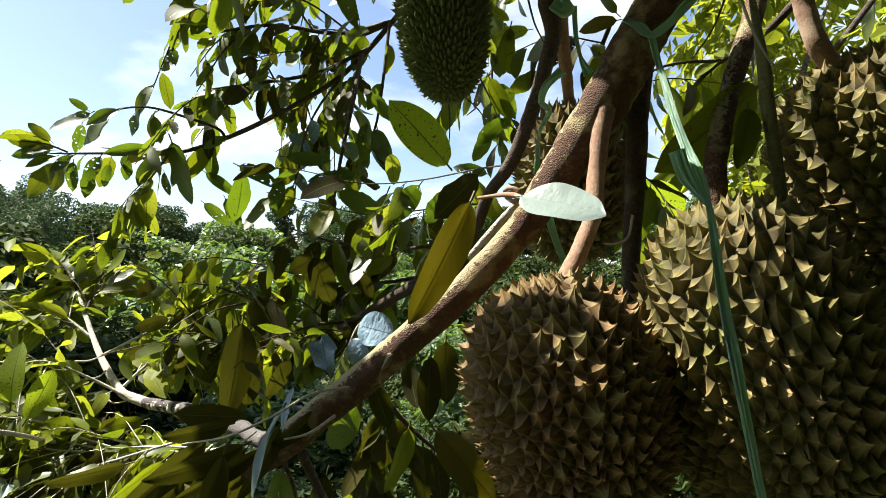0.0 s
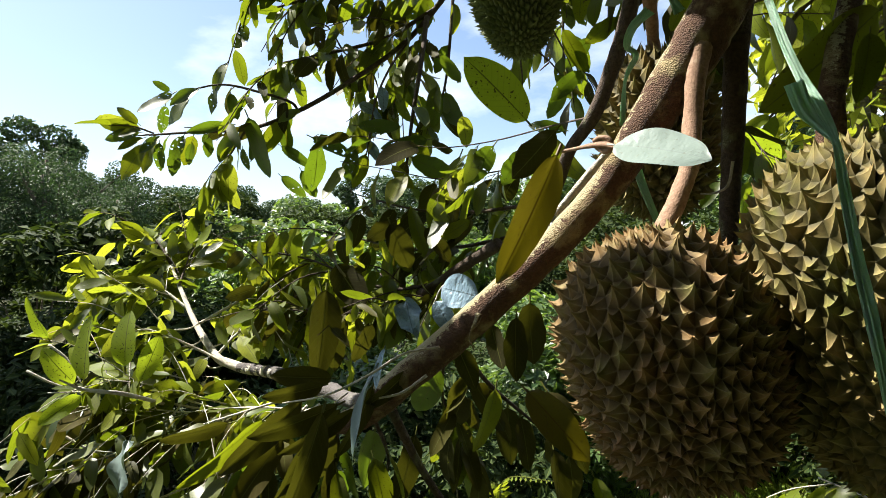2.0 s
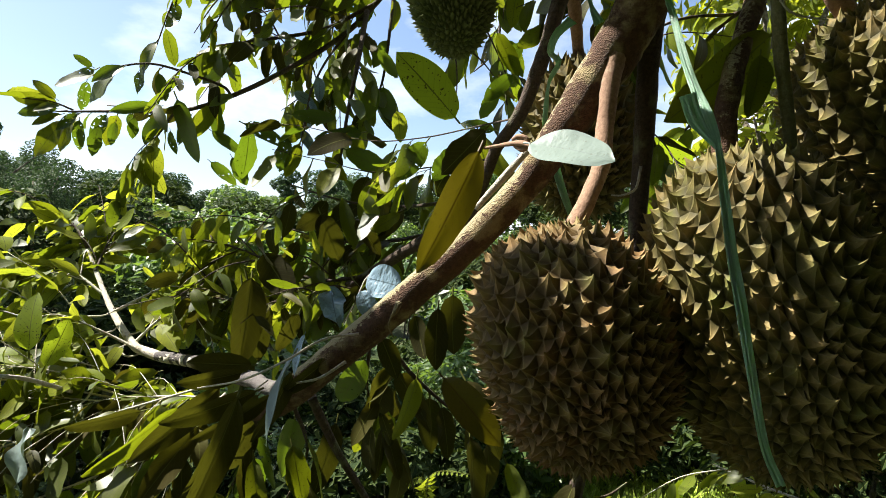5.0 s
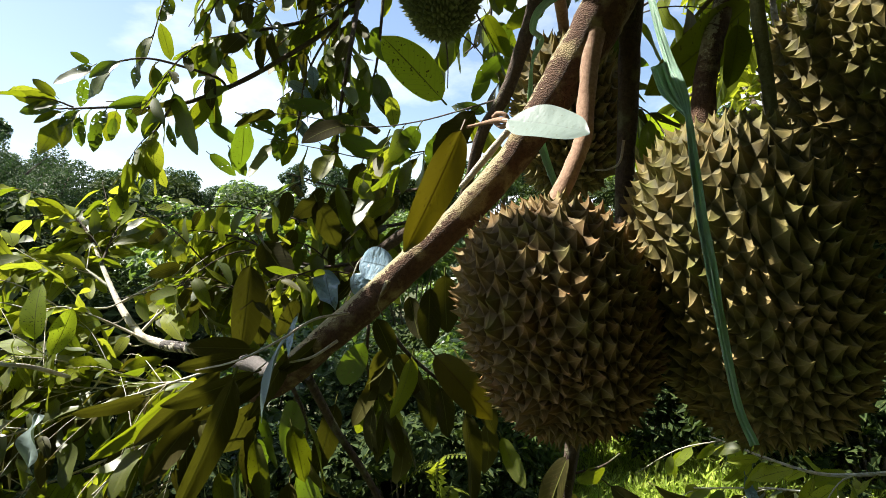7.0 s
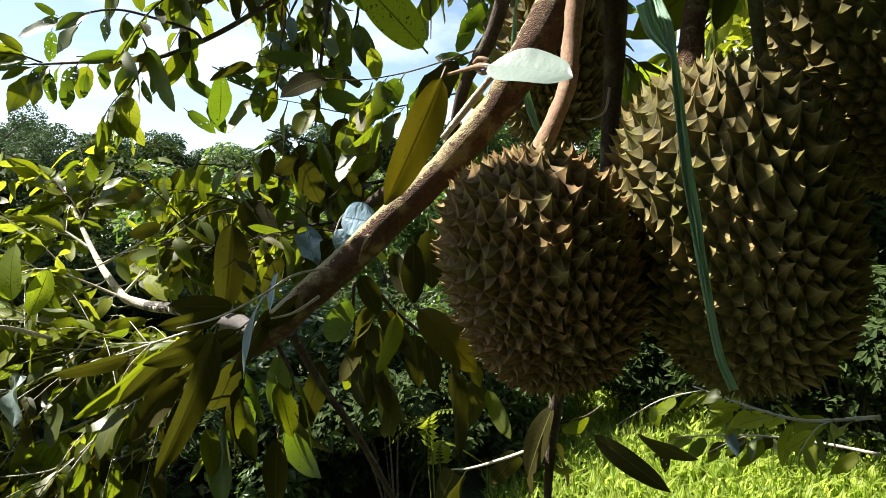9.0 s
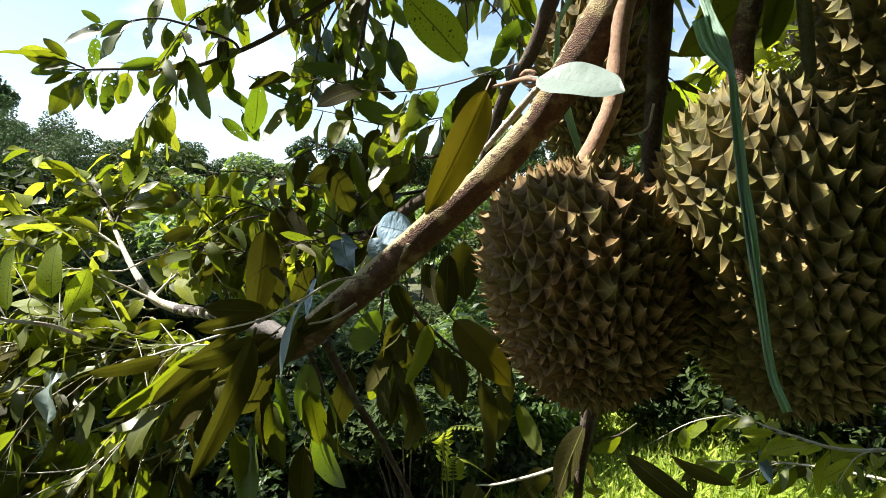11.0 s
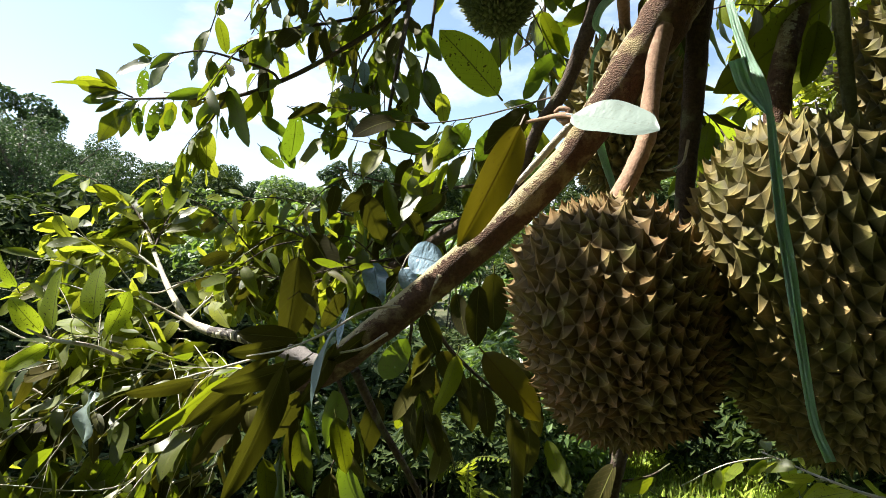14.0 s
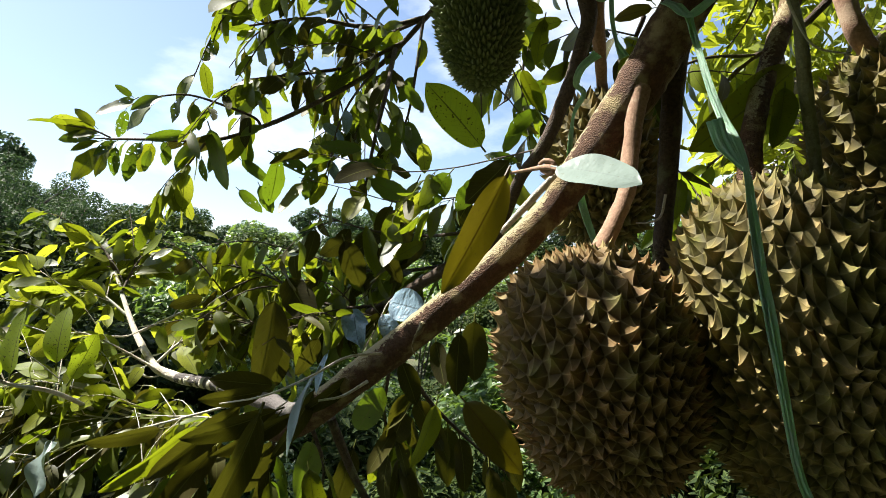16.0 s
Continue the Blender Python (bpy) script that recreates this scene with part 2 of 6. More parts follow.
def ribbon_material():
    m, n, l, out = node_material("ribbon_plastic")
    co = n.new("ShaderNodeTexCoord").outputs["UV"]
    mp = n.new("ShaderNodeMapping")
    mp.inputs["Scale"].default_value = (46.0, 1.6, 1.0)
    l.new(co, mp.inputs["Vector"])
    st = noise_node(n, l, 2.0, 4, 0.6, mp.outputs["Vector"])
    # fibre streaks; the palest stop also paints white highlights on the plastic
    r = ramp(n, ((0.36, (0.17, 0.46, 0.28)), (0.45, (0.40, 0.72, 0.55)), (0.54, (0.82, 0.94, 0.88))))
    l.new(st.outputs["Fac"], r.inputs["Fac"])
    b = n.new("ShaderNodeBsdfPrincipled")
    l.new(r.outputs["Color"], b.inputs["Base Color"])
    b.inputs["Roughness"].default_value = 0.3
    bump = n.new("ShaderNodeBump")
    bump.inputs["Distance"].default_value = 0.001
    l.new(st.outputs["Fac"], bump.inputs["Height"])
    l.new(bump.outputs["Normal"], b.inputs["Normal"])
    tr = n.new("ShaderNodeBsdfTranslucent")
    tr.inputs["Color"].default_value = (0.40, 0.64, 0.30, 1)
    sh = n.new("ShaderNodeMixShader")
    sh.inputs["Fac"].default_value = 0.62
    l.new(b.outputs["BSDF"], sh.inputs[1])
    l.new(tr.outputs["BSDF"], sh.inputs[2])
    l.new(sh.outputs["Shader"], out.inputs["Surface"])
    return m


BARK = bark_material("bark_brown", (0.040, 0.020, 0.011), (0.115, 0.060, 0.034), (0.22, 0.17, 0.085), 0.36, relief=0.0026, sunlit_crust=True)
BARK_DARK = bark_material("bark_dark", (0.03, 0.022, 0.018), (0.10, 0.07, 0.05), (0.12, 0.12, 0.07), 0.2)
BARK_GREY = bark_material("bark_grey", (0.045, 0.040, 0.038), (0.14, 0.125, 0.118), (0.12, 0.115, 0.10), 0.3)
BARK_PALE = bark_material("bark_pale", (0.30, 0.26, 0.20), (0.62, 0.57, 0.47), (0.42, 0.42, 0.34), 0.45)
BARK_MOSS = bark_material("bark_moss", (0.09, 0.085, 0.04), (0.20, 0.19, 0.10), (0.17, 0.16, 0.07), 0.3, 1.0, 0.0006)
STALK = bark_material("stalk_brown", (0.16, 0.092, 0.058), (0.33, 0.21, 0.14), (0.34, 0.25, 0.17), 0.2, 1.0, 0.0005)
BARK_FAR = bark_material("bark_far", (0.05, 0.04, 0.03), (0.2, 0.17, 0.13), (0.2, 0.2, 0.13), 0.3, 0.05)
LEAF = leaf_material("leaf_green", (0.028, 0.040, 0.007), (0.080, 0.088, 0.012), (0.34, 0.38, 0.012), 0.34, 0.45, spec=0.22)
LEAF_HOLED = leaf_material("leaf_green_eaten", (0.020, 0.036, 0.010), (0.065, 0.085, 0.018), (0.24, 0.36, 0.015), 0.26, 0.42, spec=0.34, holes=0.37)
# bronze-backed leaf darkened further, with the crown's shade put into its colour
LEAF_BRONZE_SHADED = leaf_material("leaf_bronze_shaded", (0.017, 0.016, 0.005), (0.046, 0.038, 0.008), (0.12, 0.115, 0.009), 0.21, 0.58, spec=0.08)
CROWN_BRONZE_SHADED = leaf_material("crown_leaf_bronze_shaded", (0.022, 0.024, 0.006), (0.060, 0.056, 0.011), (0.14, 0.125, 0.008), 0.18, 0.55, spec=0.12, holes=0.34, by_object=False)
LEAF_YOUNG = leaf_material("leaf_young", (0.085, 0.125, 0.012), (0.18, 0.20, 0.02), (0.44, 0.47, 0.028), 0.48, 0.52, spec=0.12)
CROWN_LEAF = leaf_material("crown_leaf", (0.024, 0.040, 0.008), (0.080, 0.095, 0.014), (0.32, 0.40, 0.014), 0.30, 0.42, spec=0.34, holes=0.34, by_object=False)
CROWN_YOUNG = leaf_material("crown_leaf_young", (0.085, 0.125, 0.012), (0.18, 0.20, 0.02), (0.44, 0.47, 0.028), 0.48, 0.52, spec=0.12, by_object=False)
LEAF_FRESH = leaf_material("leaf_fresh_green", (0.06, 0.095, 0.010), (0.12, 0.155, 0.016), (0.52, 0.64, 0.03), 0.52, 0.5, spots=0.8, spec=0.15)
LEAF_YELLOW = leaf_material("leaf_yellow", (0.060, 0.050, 0.005), (0.10, 0.082, 0.008), (0.18, 0.140, 0.005), 0.26, 0.45, vein=(0.09, 0.05, 0.01))
LEAF_PALE = leaf_material("leaf_pale_underside", (0.125, 0.175, 0.157), (0.190, 0.240, 0.218), (0.25, 0.35, 0.2), 0.12, 0.36, spots=0.25, vein=(0.19, 0.235, 0.215), crinkle=0.2)
# silvery leaf whose blue cast is a painted reflection of the sky
LEAF_SKY_SHEEN = leaf_material("leaf_silver_sky_sheen", (0.13, 0.21, 0.27), (0.22, 0.32, 0.39), (0.16, 0.24, 0.2), 0.10, 0.30, spots=0.6, vein=(0.07, 0.11, 0.13), crinkle=0.6)
LEAF_FAR = leaf_material("leaf_far", (0.010, 0.026, 0.013), (0.052, 0.092, 0.036), (0.10, 0.18, 0.05), 0.16, 0.5, spec=0.10, spots=0, by_object=False)
# darkened copy of the shrub leaf; undergrowth shade is put into its colour
LEAF_SHRUB_SHADED = leaf_material("leaf_shrub_shaded", (0.010, 0.020, 0.009), (0.035, 0.055, 0.016), (0.10, 0.15, 0.02), 0.12, 0.65, spec=0.05, spots=0, by_object=False)
LEAF_SHRUB = leaf_material("leaf_shrub", (0.025, 0.058, 0.020), (0.085, 0.140, 0.038), (0.26, 0.40, 0.05), 0.32, 0.36, spec=0.45, spots=0, by_object=False)
GRASS = leaf_material("grass_blade", (0.16, 0.24, 0.035), (0.36, 0.44, 0.07), (0.80, 0.95, 0.18), 0.6, 0.5, spec=0.2, spots=0, by_object=False)
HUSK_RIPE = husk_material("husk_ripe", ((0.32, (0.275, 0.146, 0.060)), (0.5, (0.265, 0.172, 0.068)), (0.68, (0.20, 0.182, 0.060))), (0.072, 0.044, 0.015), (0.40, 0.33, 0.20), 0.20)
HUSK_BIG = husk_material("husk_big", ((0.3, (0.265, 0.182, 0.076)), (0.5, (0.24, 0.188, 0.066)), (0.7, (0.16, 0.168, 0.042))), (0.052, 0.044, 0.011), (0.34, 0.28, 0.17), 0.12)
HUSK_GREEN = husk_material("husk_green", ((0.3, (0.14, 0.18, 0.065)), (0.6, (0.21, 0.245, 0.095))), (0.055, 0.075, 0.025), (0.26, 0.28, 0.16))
SOIL = ground_material("soil_and_grass", ((0.3, (0.035, 0.05, 0.016)), (0.5, (0.05, 0.058, 0.022)), (0.7, (0.105, 0.085, 0.045))), 1.6)
RIBBON = ribbon_material()

# ---- helpers of the place ----
WORLD_OF = {}


def link_mesh(name, verts, faces, mat, parent=None, smooth=True, uvs=None, rise=None):
    me = bpy.data.meshes.new(name)
    me.from_pydata([tuple(v) for v in verts], [], faces)
    me.materials.append(mat)
    if smooth:
        me.polygons.foreach_set("use_smooth", [True] * len(me.polygons))
    if uvs is not None:
        lay = me.uv_layers.new(name="UVMap")
        idx = np.empty(len(me.loops), dtype=np.int32)
        me.loops.foreach_get("vertex_index", idx)
        lay.data.foreach_set("uv", np.asarray(uvs, dtype=np.float32)[idx].ravel())
    if rise is not None:
        at = me.attributes.new("rise", "FLOAT", "POINT")
        at.data.foreach_set("value", np.asarray(rise, dtype=np.float32))
    ob = new(name, me)
    attach(ob, parent)
    return ob


def attach(ob, parent, m=None):
    """Hang ob under parent, keeping it at the world pose m."""
    m = m or Matrix.Identity(4)
    WORLD_OF[ob] = m
    ob.matrix_basis = m
    if parent is not None:
        ob.parent = parent
        ob.matrix_parent_inverse = WORLD_OF[parent].inverted()
    return ob


def thing(name, place, label, category, group="", kind=""):
    ob = new(name)
    ob.empty_display_size = 0.05
    attach(ob, None, Matrix.Translation(place))
    return tagged(ob, label, category, group, kind)


def spline(points, per=8):
    """A smooth line through the points."""
    p = [Vector(q) for q in points]
    p = [p[0] * 2 - p[1]] + p + [p[-1] * 2 - p[-2]]
    out = []
    for i in range(1, len(p) - 2):
        for k in range(per):
            s = k / per
            a, b, c, d = p[i - 1], p[i], p[i + 1], p[i + 2]
            out.append(0.5 * ((2 * b) + (c - a) * s + (2 * a - 5 * b + 4 * c - d) * s * s + (3 * b - a - 3 * c + d) * s ** 3))
    out.append(p[-2])
    return out


def tube_data(points, radii, sides=10, per=8, knobs=0.0, seed=1):
    line = spline(points, per)
    n = len(line)
    rad = np.interp(np.linspace(0, 1, n), np.linspace(0, 1, len(radii)), radii)
    verts, faces = [], []
    u = None
    for i, c in enumerate(line):
        t = (line[min(i + 1, n - 1)] - line[max(i - 1, 0)]).normalized()
        if u is None:
            u = t.orthogonal().normalized()
        u = (u - t * u.dot(t)).normalized()
        v = t.cross(u)
        for k in range(sides):
            a = 2 * math.pi * k / sides
            r = rad[i]
            if knobs:
                q = c + (u * math.cos(a) + v * math.sin(a)) * r
                r *= 1 + knobs * (noise.noise(q * 38 + Vector((seed, 0, 0))) + 0.6 * noise.noise(q * 120 + Vector((0, seed, 0))))
            verts.append(c + (u * math.cos(a) + v * math.sin(a)) * r)
    for i in range(n - 1):
        for k in range(sides):
            a, b = i * sides + k, i * sides + (k + 1) % sides
            faces.append((a, b, b + sides, a + sides))
    faces.append(tuple(range(sides - 1, -1, -1)))
    faces.append(tuple((n - 1) * sides + k for k in range(sides)))
    return verts, faces


def tube(name, points, radii, mat, parent, sides=10, per=8, knobs=0.0, seed=1):
    v, f = tube_data(points, radii, sides, per, knobs, seed)
    return link_mesh(name, v, f, mat, parent)


# ---- leaves ----
def leaf_data(width=0.36, bend=0.25, fold=0.25, twist=0.0, wavy=0.03, nl=12, nw=4, petiole=0.12, seed=0, rough_edge=0.0):
    """A blade from (0,0,0) along +y, one long, normal +z, with a drip tip and a short stalk."""
    rnd = random.Random(seed)
    verts, faces, uvs = [], [], []
    ph = rnd.random() * 6

    def bent(x, y, z):
        a = bend * y
        yy = y if abs(bend) < 1e-4 else math.sin(a) / bend
        zz = -(1 - math.cos(a)) / bend if abs(bend) > 1e-4 else 0.0
        tw = twist * y
        x2, z2 = x * math.cos(tw) - z * math.sin(tw), x * math.sin(tw) + z * math.cos(tw)
        return (x2, yy - z2 * math.sin(a) * 0.6, zz + z2 * math.cos(a))

    for i in range(nl + 1):
        s = i / nl
        y = petiole + (1 - petiole) * s
        w = 0.5 * width * (math.sin(math.pi * min(1, s ** 0.88)) ** 0.55) * (1 + rough_edge * rnd.uniform(-1, 0.6)) if 0 < s < 1 else 0.0
        if s > 0.88:
            w *= 0.55 + 0.45 * (1 - s) / 0.12
        w = max(w, 0.006)
        for k in range(nw + 1):
            q = 2 * k / nw - 1
            z = fold * abs(q) * w + wavy * math.sin(9 * s + ph + 2 * q) * abs(q) * 0.5
            verts.append(bent(q * w, y, z))
            uvs.append((k / nw, s))
    for i in range(nl):
        for k in range(nw):
            a = i * (nw + 1) + k
            faces.append((a, a + 1, a + nw + 2, a + nw + 1))
    b0 = len(verts)
    for y in (0.0, petiole * 1.05):
        for dx, dz in ((0.012, 0), (-0.006, 0.010), (-0.006, -0.010)):
            verts.append(bent(dx, y, dz))
            uvs.append((0.5, 0.0))
    for k in range(3):
        faces.append((b0 + k, b0 + (k + 1) % 3, b0 + 3 + (k + 1) % 3, b0 + 3 + k))
    return verts, faces, uvs


SHAPES = [dict(width=0.32, bend=0.5, fold=0.30, twist=0.2, seed=1, rough_edge=0.06), dict(width=0.34, bend=0.9, fold=0.2, twist=-0.3, seed=2),
          dict(width=0.29, bend=0.2, fold=0.45, twist=0.4, seed=3), dict(width=0.37, bend=0.35, fold=0.12, twist=0.1, seed=4, wavy=0.05, rough_edge=0.14),
          dict(width=0.33, bend=1.3, fold=0.3, twist=0.0, seed=5), dict(width=0.33, bend=-0.3, fold=0.2, twist=-0.5, seed=6, rough_edge=0.10)]
LEAF_MESHES = {}


def leaf_mesh(mat, k):
    if (mat.name, k) not in LEAF_MESHES:
        v, f, uv = leaf_data(**SHAPES[k])
        me = bpy.data.meshes.new("leaf")
        me.from_pydata(v, [], f)
        me.materials.append(mat)
        me.polygons.foreach_set("use_smooth", [True] * len(me.polygons))
        lay = me.uv_layers.new(name="UVMap")
        for lo in me.loops:
            lay.data[lo.index].uv = uv[lo.vertex_index]
        LEAF_MESHES[(mat.name, k)] = me
    return LEAF_MESHES[(mat.name, k)]


def leaf_pose(base, way, normal, length, wide=1.0):
    y = Vector(way).normalized()
    z = Vector(normal)
    z = z - y * z.dot(y)
    z = z.normalized() if z.length > 1e-4 else y.orthogonal().normalized()
    x = y.cross(z)
    m = Matrix((x * length * wide, y * length, z * length)).transposed().to_4x4()
    m.translation = base
    return m


def put_leaf(parent, base, way, normal, length, mat, k, wide=1.0, label=""):
    ob = new("leaf", leaf_mesh(mat, k))
    attach(ob, parent, leaf_pose(base, way, normal, length, wide))
    if label:
        ob["label"] = label
    return ob


def hero_leaf(parent, base, tip, normal, mat, width=0.36, bend=0.3, fold=0.25, twist=0.0, wavy=0.03, petiole=0.08, label="", seed=1):
    """A single well seen leaf from base to tip, its upper face along normal."""
    v, f, uv = leaf_data(width, bend, fold, twist, wavy, 18, 8, petiole, seed)
    end = Vector((0, math.sin(bend) / bend, -(1 - math.cos(bend)) / bend)) if abs(bend) > 1e-4 else Vector((0, 1, 0))
    span = Vector(tip) - Vector(base)
    ob = link_mesh("leaf", v, f, mat, None, True, uv)
    length = span.length / end.length
    back = Matrix.Rotation(-math.atan2(end.z, end.y), 4, "X")
    attach(ob, parent, leaf_pose(Vector(base), span, normal, length) @ back)
    if label:
        ob["label"] = label
    return ob


# sun lanes kept clear of leaves to place lit patches on fruits and limbs
GAPS = (
    # the large fruit's shoulder
    ((0.196, 0.516, 1.628), 0.024), ((0.194, 0.48, 1.595), 0.024), ((0.217, 0.505, 1.65), 0.022), ((0.194, 0.466, 1.552), 0.017), ((0.188, 0.475, 1.524), 0.013),
    ((0.239, 0.478, 1.648), 0.021), ((0.246, 0.452, 1.621), 0.020), ((0.271, 0.458, 1.634), 0.020), ((0.293, 0.458, 1.629), 0.013), ((0.23, 0.445, 1.595), 0.010),
    ((0.306, 0.449, 1.61), 0.007), ((0.289, 0.434, 1.589), 0.005), ((0.26, 0.432, 1.584), 0.004),
    # the first fruit
    ((0.068, 0.488, 1.591), 0.020), ((0.100, 0.473, 1.588), 0.003), ((0.095, 0.429, 1.549), 0.006), ((0.073, 0.426, 1.539), 0.006), ((0.087, 0.42, 1.53), 0.007), ((0.079, 0.416, 1.513), 0.004),
    ((0.03, 0.446, 1.515), 0.003),
    # the fruit behind
    ((0.39, 0.626, 1.811), 0.040), ((0.376, 0.591, 1.769), 0.036), ((0.369, 0.60, 1.741), 0.036), ((0.37, 0.606, 1.706), 0.034), ((0.39, 0.575, 1.79), 0.026), ((0.375, 0.602, 1.68), 0.024), ((0.43, 0.60, 1.825), 0.03),
    # limb, stalks, pale leaf, half hidden fruit
    ((0.047, 0.579, 1.618), 0.04), ((-0.011, 0.57, 1.557), 0.030), ((-0.055, 0.575, 1.515), 0.020), ((0.095, 0.597, 1.68), 0.02), ((0.141, 0.58, 1.766), 0.022), ((0.136, 0.545, 1.677), 0.016), ((0.115, 0.53, 1.61), 0.008),
    ((0.147, 0.554, 1.741), 0.018), ((0.115, 0.597, 1.722), 0.022), ((0.201, 0.565, 1.849), 0.014), ((0.193, 0.50, 1.76), 0.006), ((0.186, 0.41, 1.66), 0.003), ((0.088, 0.468, 1.650), 0.022), ((0.07, 0.48, 1.657), 0.018), ((0.105, 0.455, 1.646), 0.015), ((0.13, 0.70, 1.78), 0.04), ((0.005, 0.555, 1.64), 0.03), ((-0.025, 0.55, 1.59), 0.03), ((0.10, 0.70, 1.70), 0.03),
    # two leaves behind the stalks
    ((0.354, 0.969, 1.719), 0.05), ((0.329, 0.937, 1.611), 0.035))


def in_gap(points, gaps):
    for q in points:
        for g, w in gaps:
            d = Vector(q) - Vector(g)
            along = d.dot(SUN_DIR)
            if along > 0.15 and (d - SUN_DIR * along).length < w + 0.011:
                return True
    return False


JOINED = {}
CROWN_OF = {LEAF_YOUNG.name: CROWN_YOUNG, LEAF_BRONZE_SHADED.name: CROWN_BRONZE_SHADED}


def add_joined(m, mat, k):
    """One more leaf of the crown's uncounted mass."""
    if in_gap((m @ Vector((0, 0.1, 0)), m @ Vector((0, 0.5, 0)), m @ Vector((0, 0.95, 0))), GAPS):
        return
    v, f, uv = CROWN_SHAPES[k]
    J = JOINED.setdefault(mat.name, dict(mat=mat, v=[], f=[], uv=[], n=0))
    J["v"].append(v @ np.array(m.to_3x3()).T + np.array(m.translation))
    J["f"] += [tuple(q + J["n"] for q in g) for g in f]
    J["uv"].append(uv)
    J["n"] += len(v)


CROWN_SHAPES = []
for sh in SHAPES:
    _v, _f, _u = leaf_data(**{**sh, "nl": 7, "nw": 2})
    CROWN_SHAPES.append((np.array(_v), _f, np.array(_u)))


def leaf_along(line, s, i, rnd, droop, spread, up):
    j = min(int(s * (len(line) - 1)), len(line) - 2)
    t = (line[j + 1] - line[j]).normalized()
    side = t.cross(Vector((0, 0, 1)))
    side = side.normalized() if side.length > 0.05 else Vector((1, 0, 0))
    turn = rnd.uniform(-0.9, 0.9)
    side = side * math.cos(turn) + Vector((0, 0, 1)) * math.sin(turn)
    way = t * rnd.uniform(0.25, 0.8) + side * (1 if i % 2 else -1) * spread * rnd.uniform(0.5, 1.1) + Vector((0, 0, -1)) * droop * rnd.uniform(0.4, 1.5)
    nor = Vector((rnd.uniform(-0.7, 0.7), rnd.uniform(-0.8, 0.5), up)) - t * 0.2
    return line[j], way, nor


def twig(parent, points, radius, count, size, mats, seed, droop=0.5, spread=0.9, mat=None, start=0.15, name="branch", up=0.6, subs=0, reach=0.16, joined=False):
    """A thin branch with leaves along it, alternate and hanging; subs: side shoots, whose leaves belong to the crown's mass."""
    rnd = random.Random(seed)
    br = tube(name, points, (radius, radius * 0.75, radius * 0.35), mat or BARK_DARK, parent, 6, 6)
    line = spline(points, 10)
    for i in range(count):
        s = min(max(start + (1 - start) * (i + rnd.uniform(-0.3, 0.3)) / max(1, count - 1), 0), 1)
        base, way, nor = leaf_along(line, s, i, rnd, droop, spread, up)
        ln, wd, m, k = size * rnd.uniform(0.7, 1.2), rnd.uniform(0.95, 1.3), rnd.choice(mats), rnd.randrange(len(SHAPES))
        if joined:
            add_joined(leaf_pose(base, way, nor, ln, wd), CROWN_OF.get(m.name, CROWN_LEAF), k)
        elif not in_gap([base + way.normalized() * ln * q for q in (0.1, 0.5, 0.95)], GAPS):
            put_leaf(br, base, way, nor, ln, m, k, wd)
    for i in range(subs):
        s = start + (1 - start) * (i + rnd.random()) / subs
        base, way, _ = leaf_along(line, s, i, rnd, droop * 0.5, spread, up)
        way = way.normalized() * reach * rnd.uniform(0.6, 1.2)
        pts = [base, base + way * 0.5 + Vector((0, 0, 0.1 * reach)), base + way]
        sub = tube("twig", pts, (radius * 0.4, radius * 0.3, radius * 0.15), mat or BARK_DARK, parent, 5, 4)
        ln2 = spline(pts, 8)
        for q in range(7):
            b2, w2, n2 = leaf_along(ln2, (q + 0.8) / 7.8, q, rnd, droop, spread, up)
            m = rnd.choice(mats)
            add_joined(leaf_pose(b2, w2, n2, size * rnd.uniform(0.6, 0.95), rnd.uniform(0.85, 1.1)), CROWN_OF.get(m.name, CROWN_LEAF), rnd.randrange(len(SHAPES)))
    return br


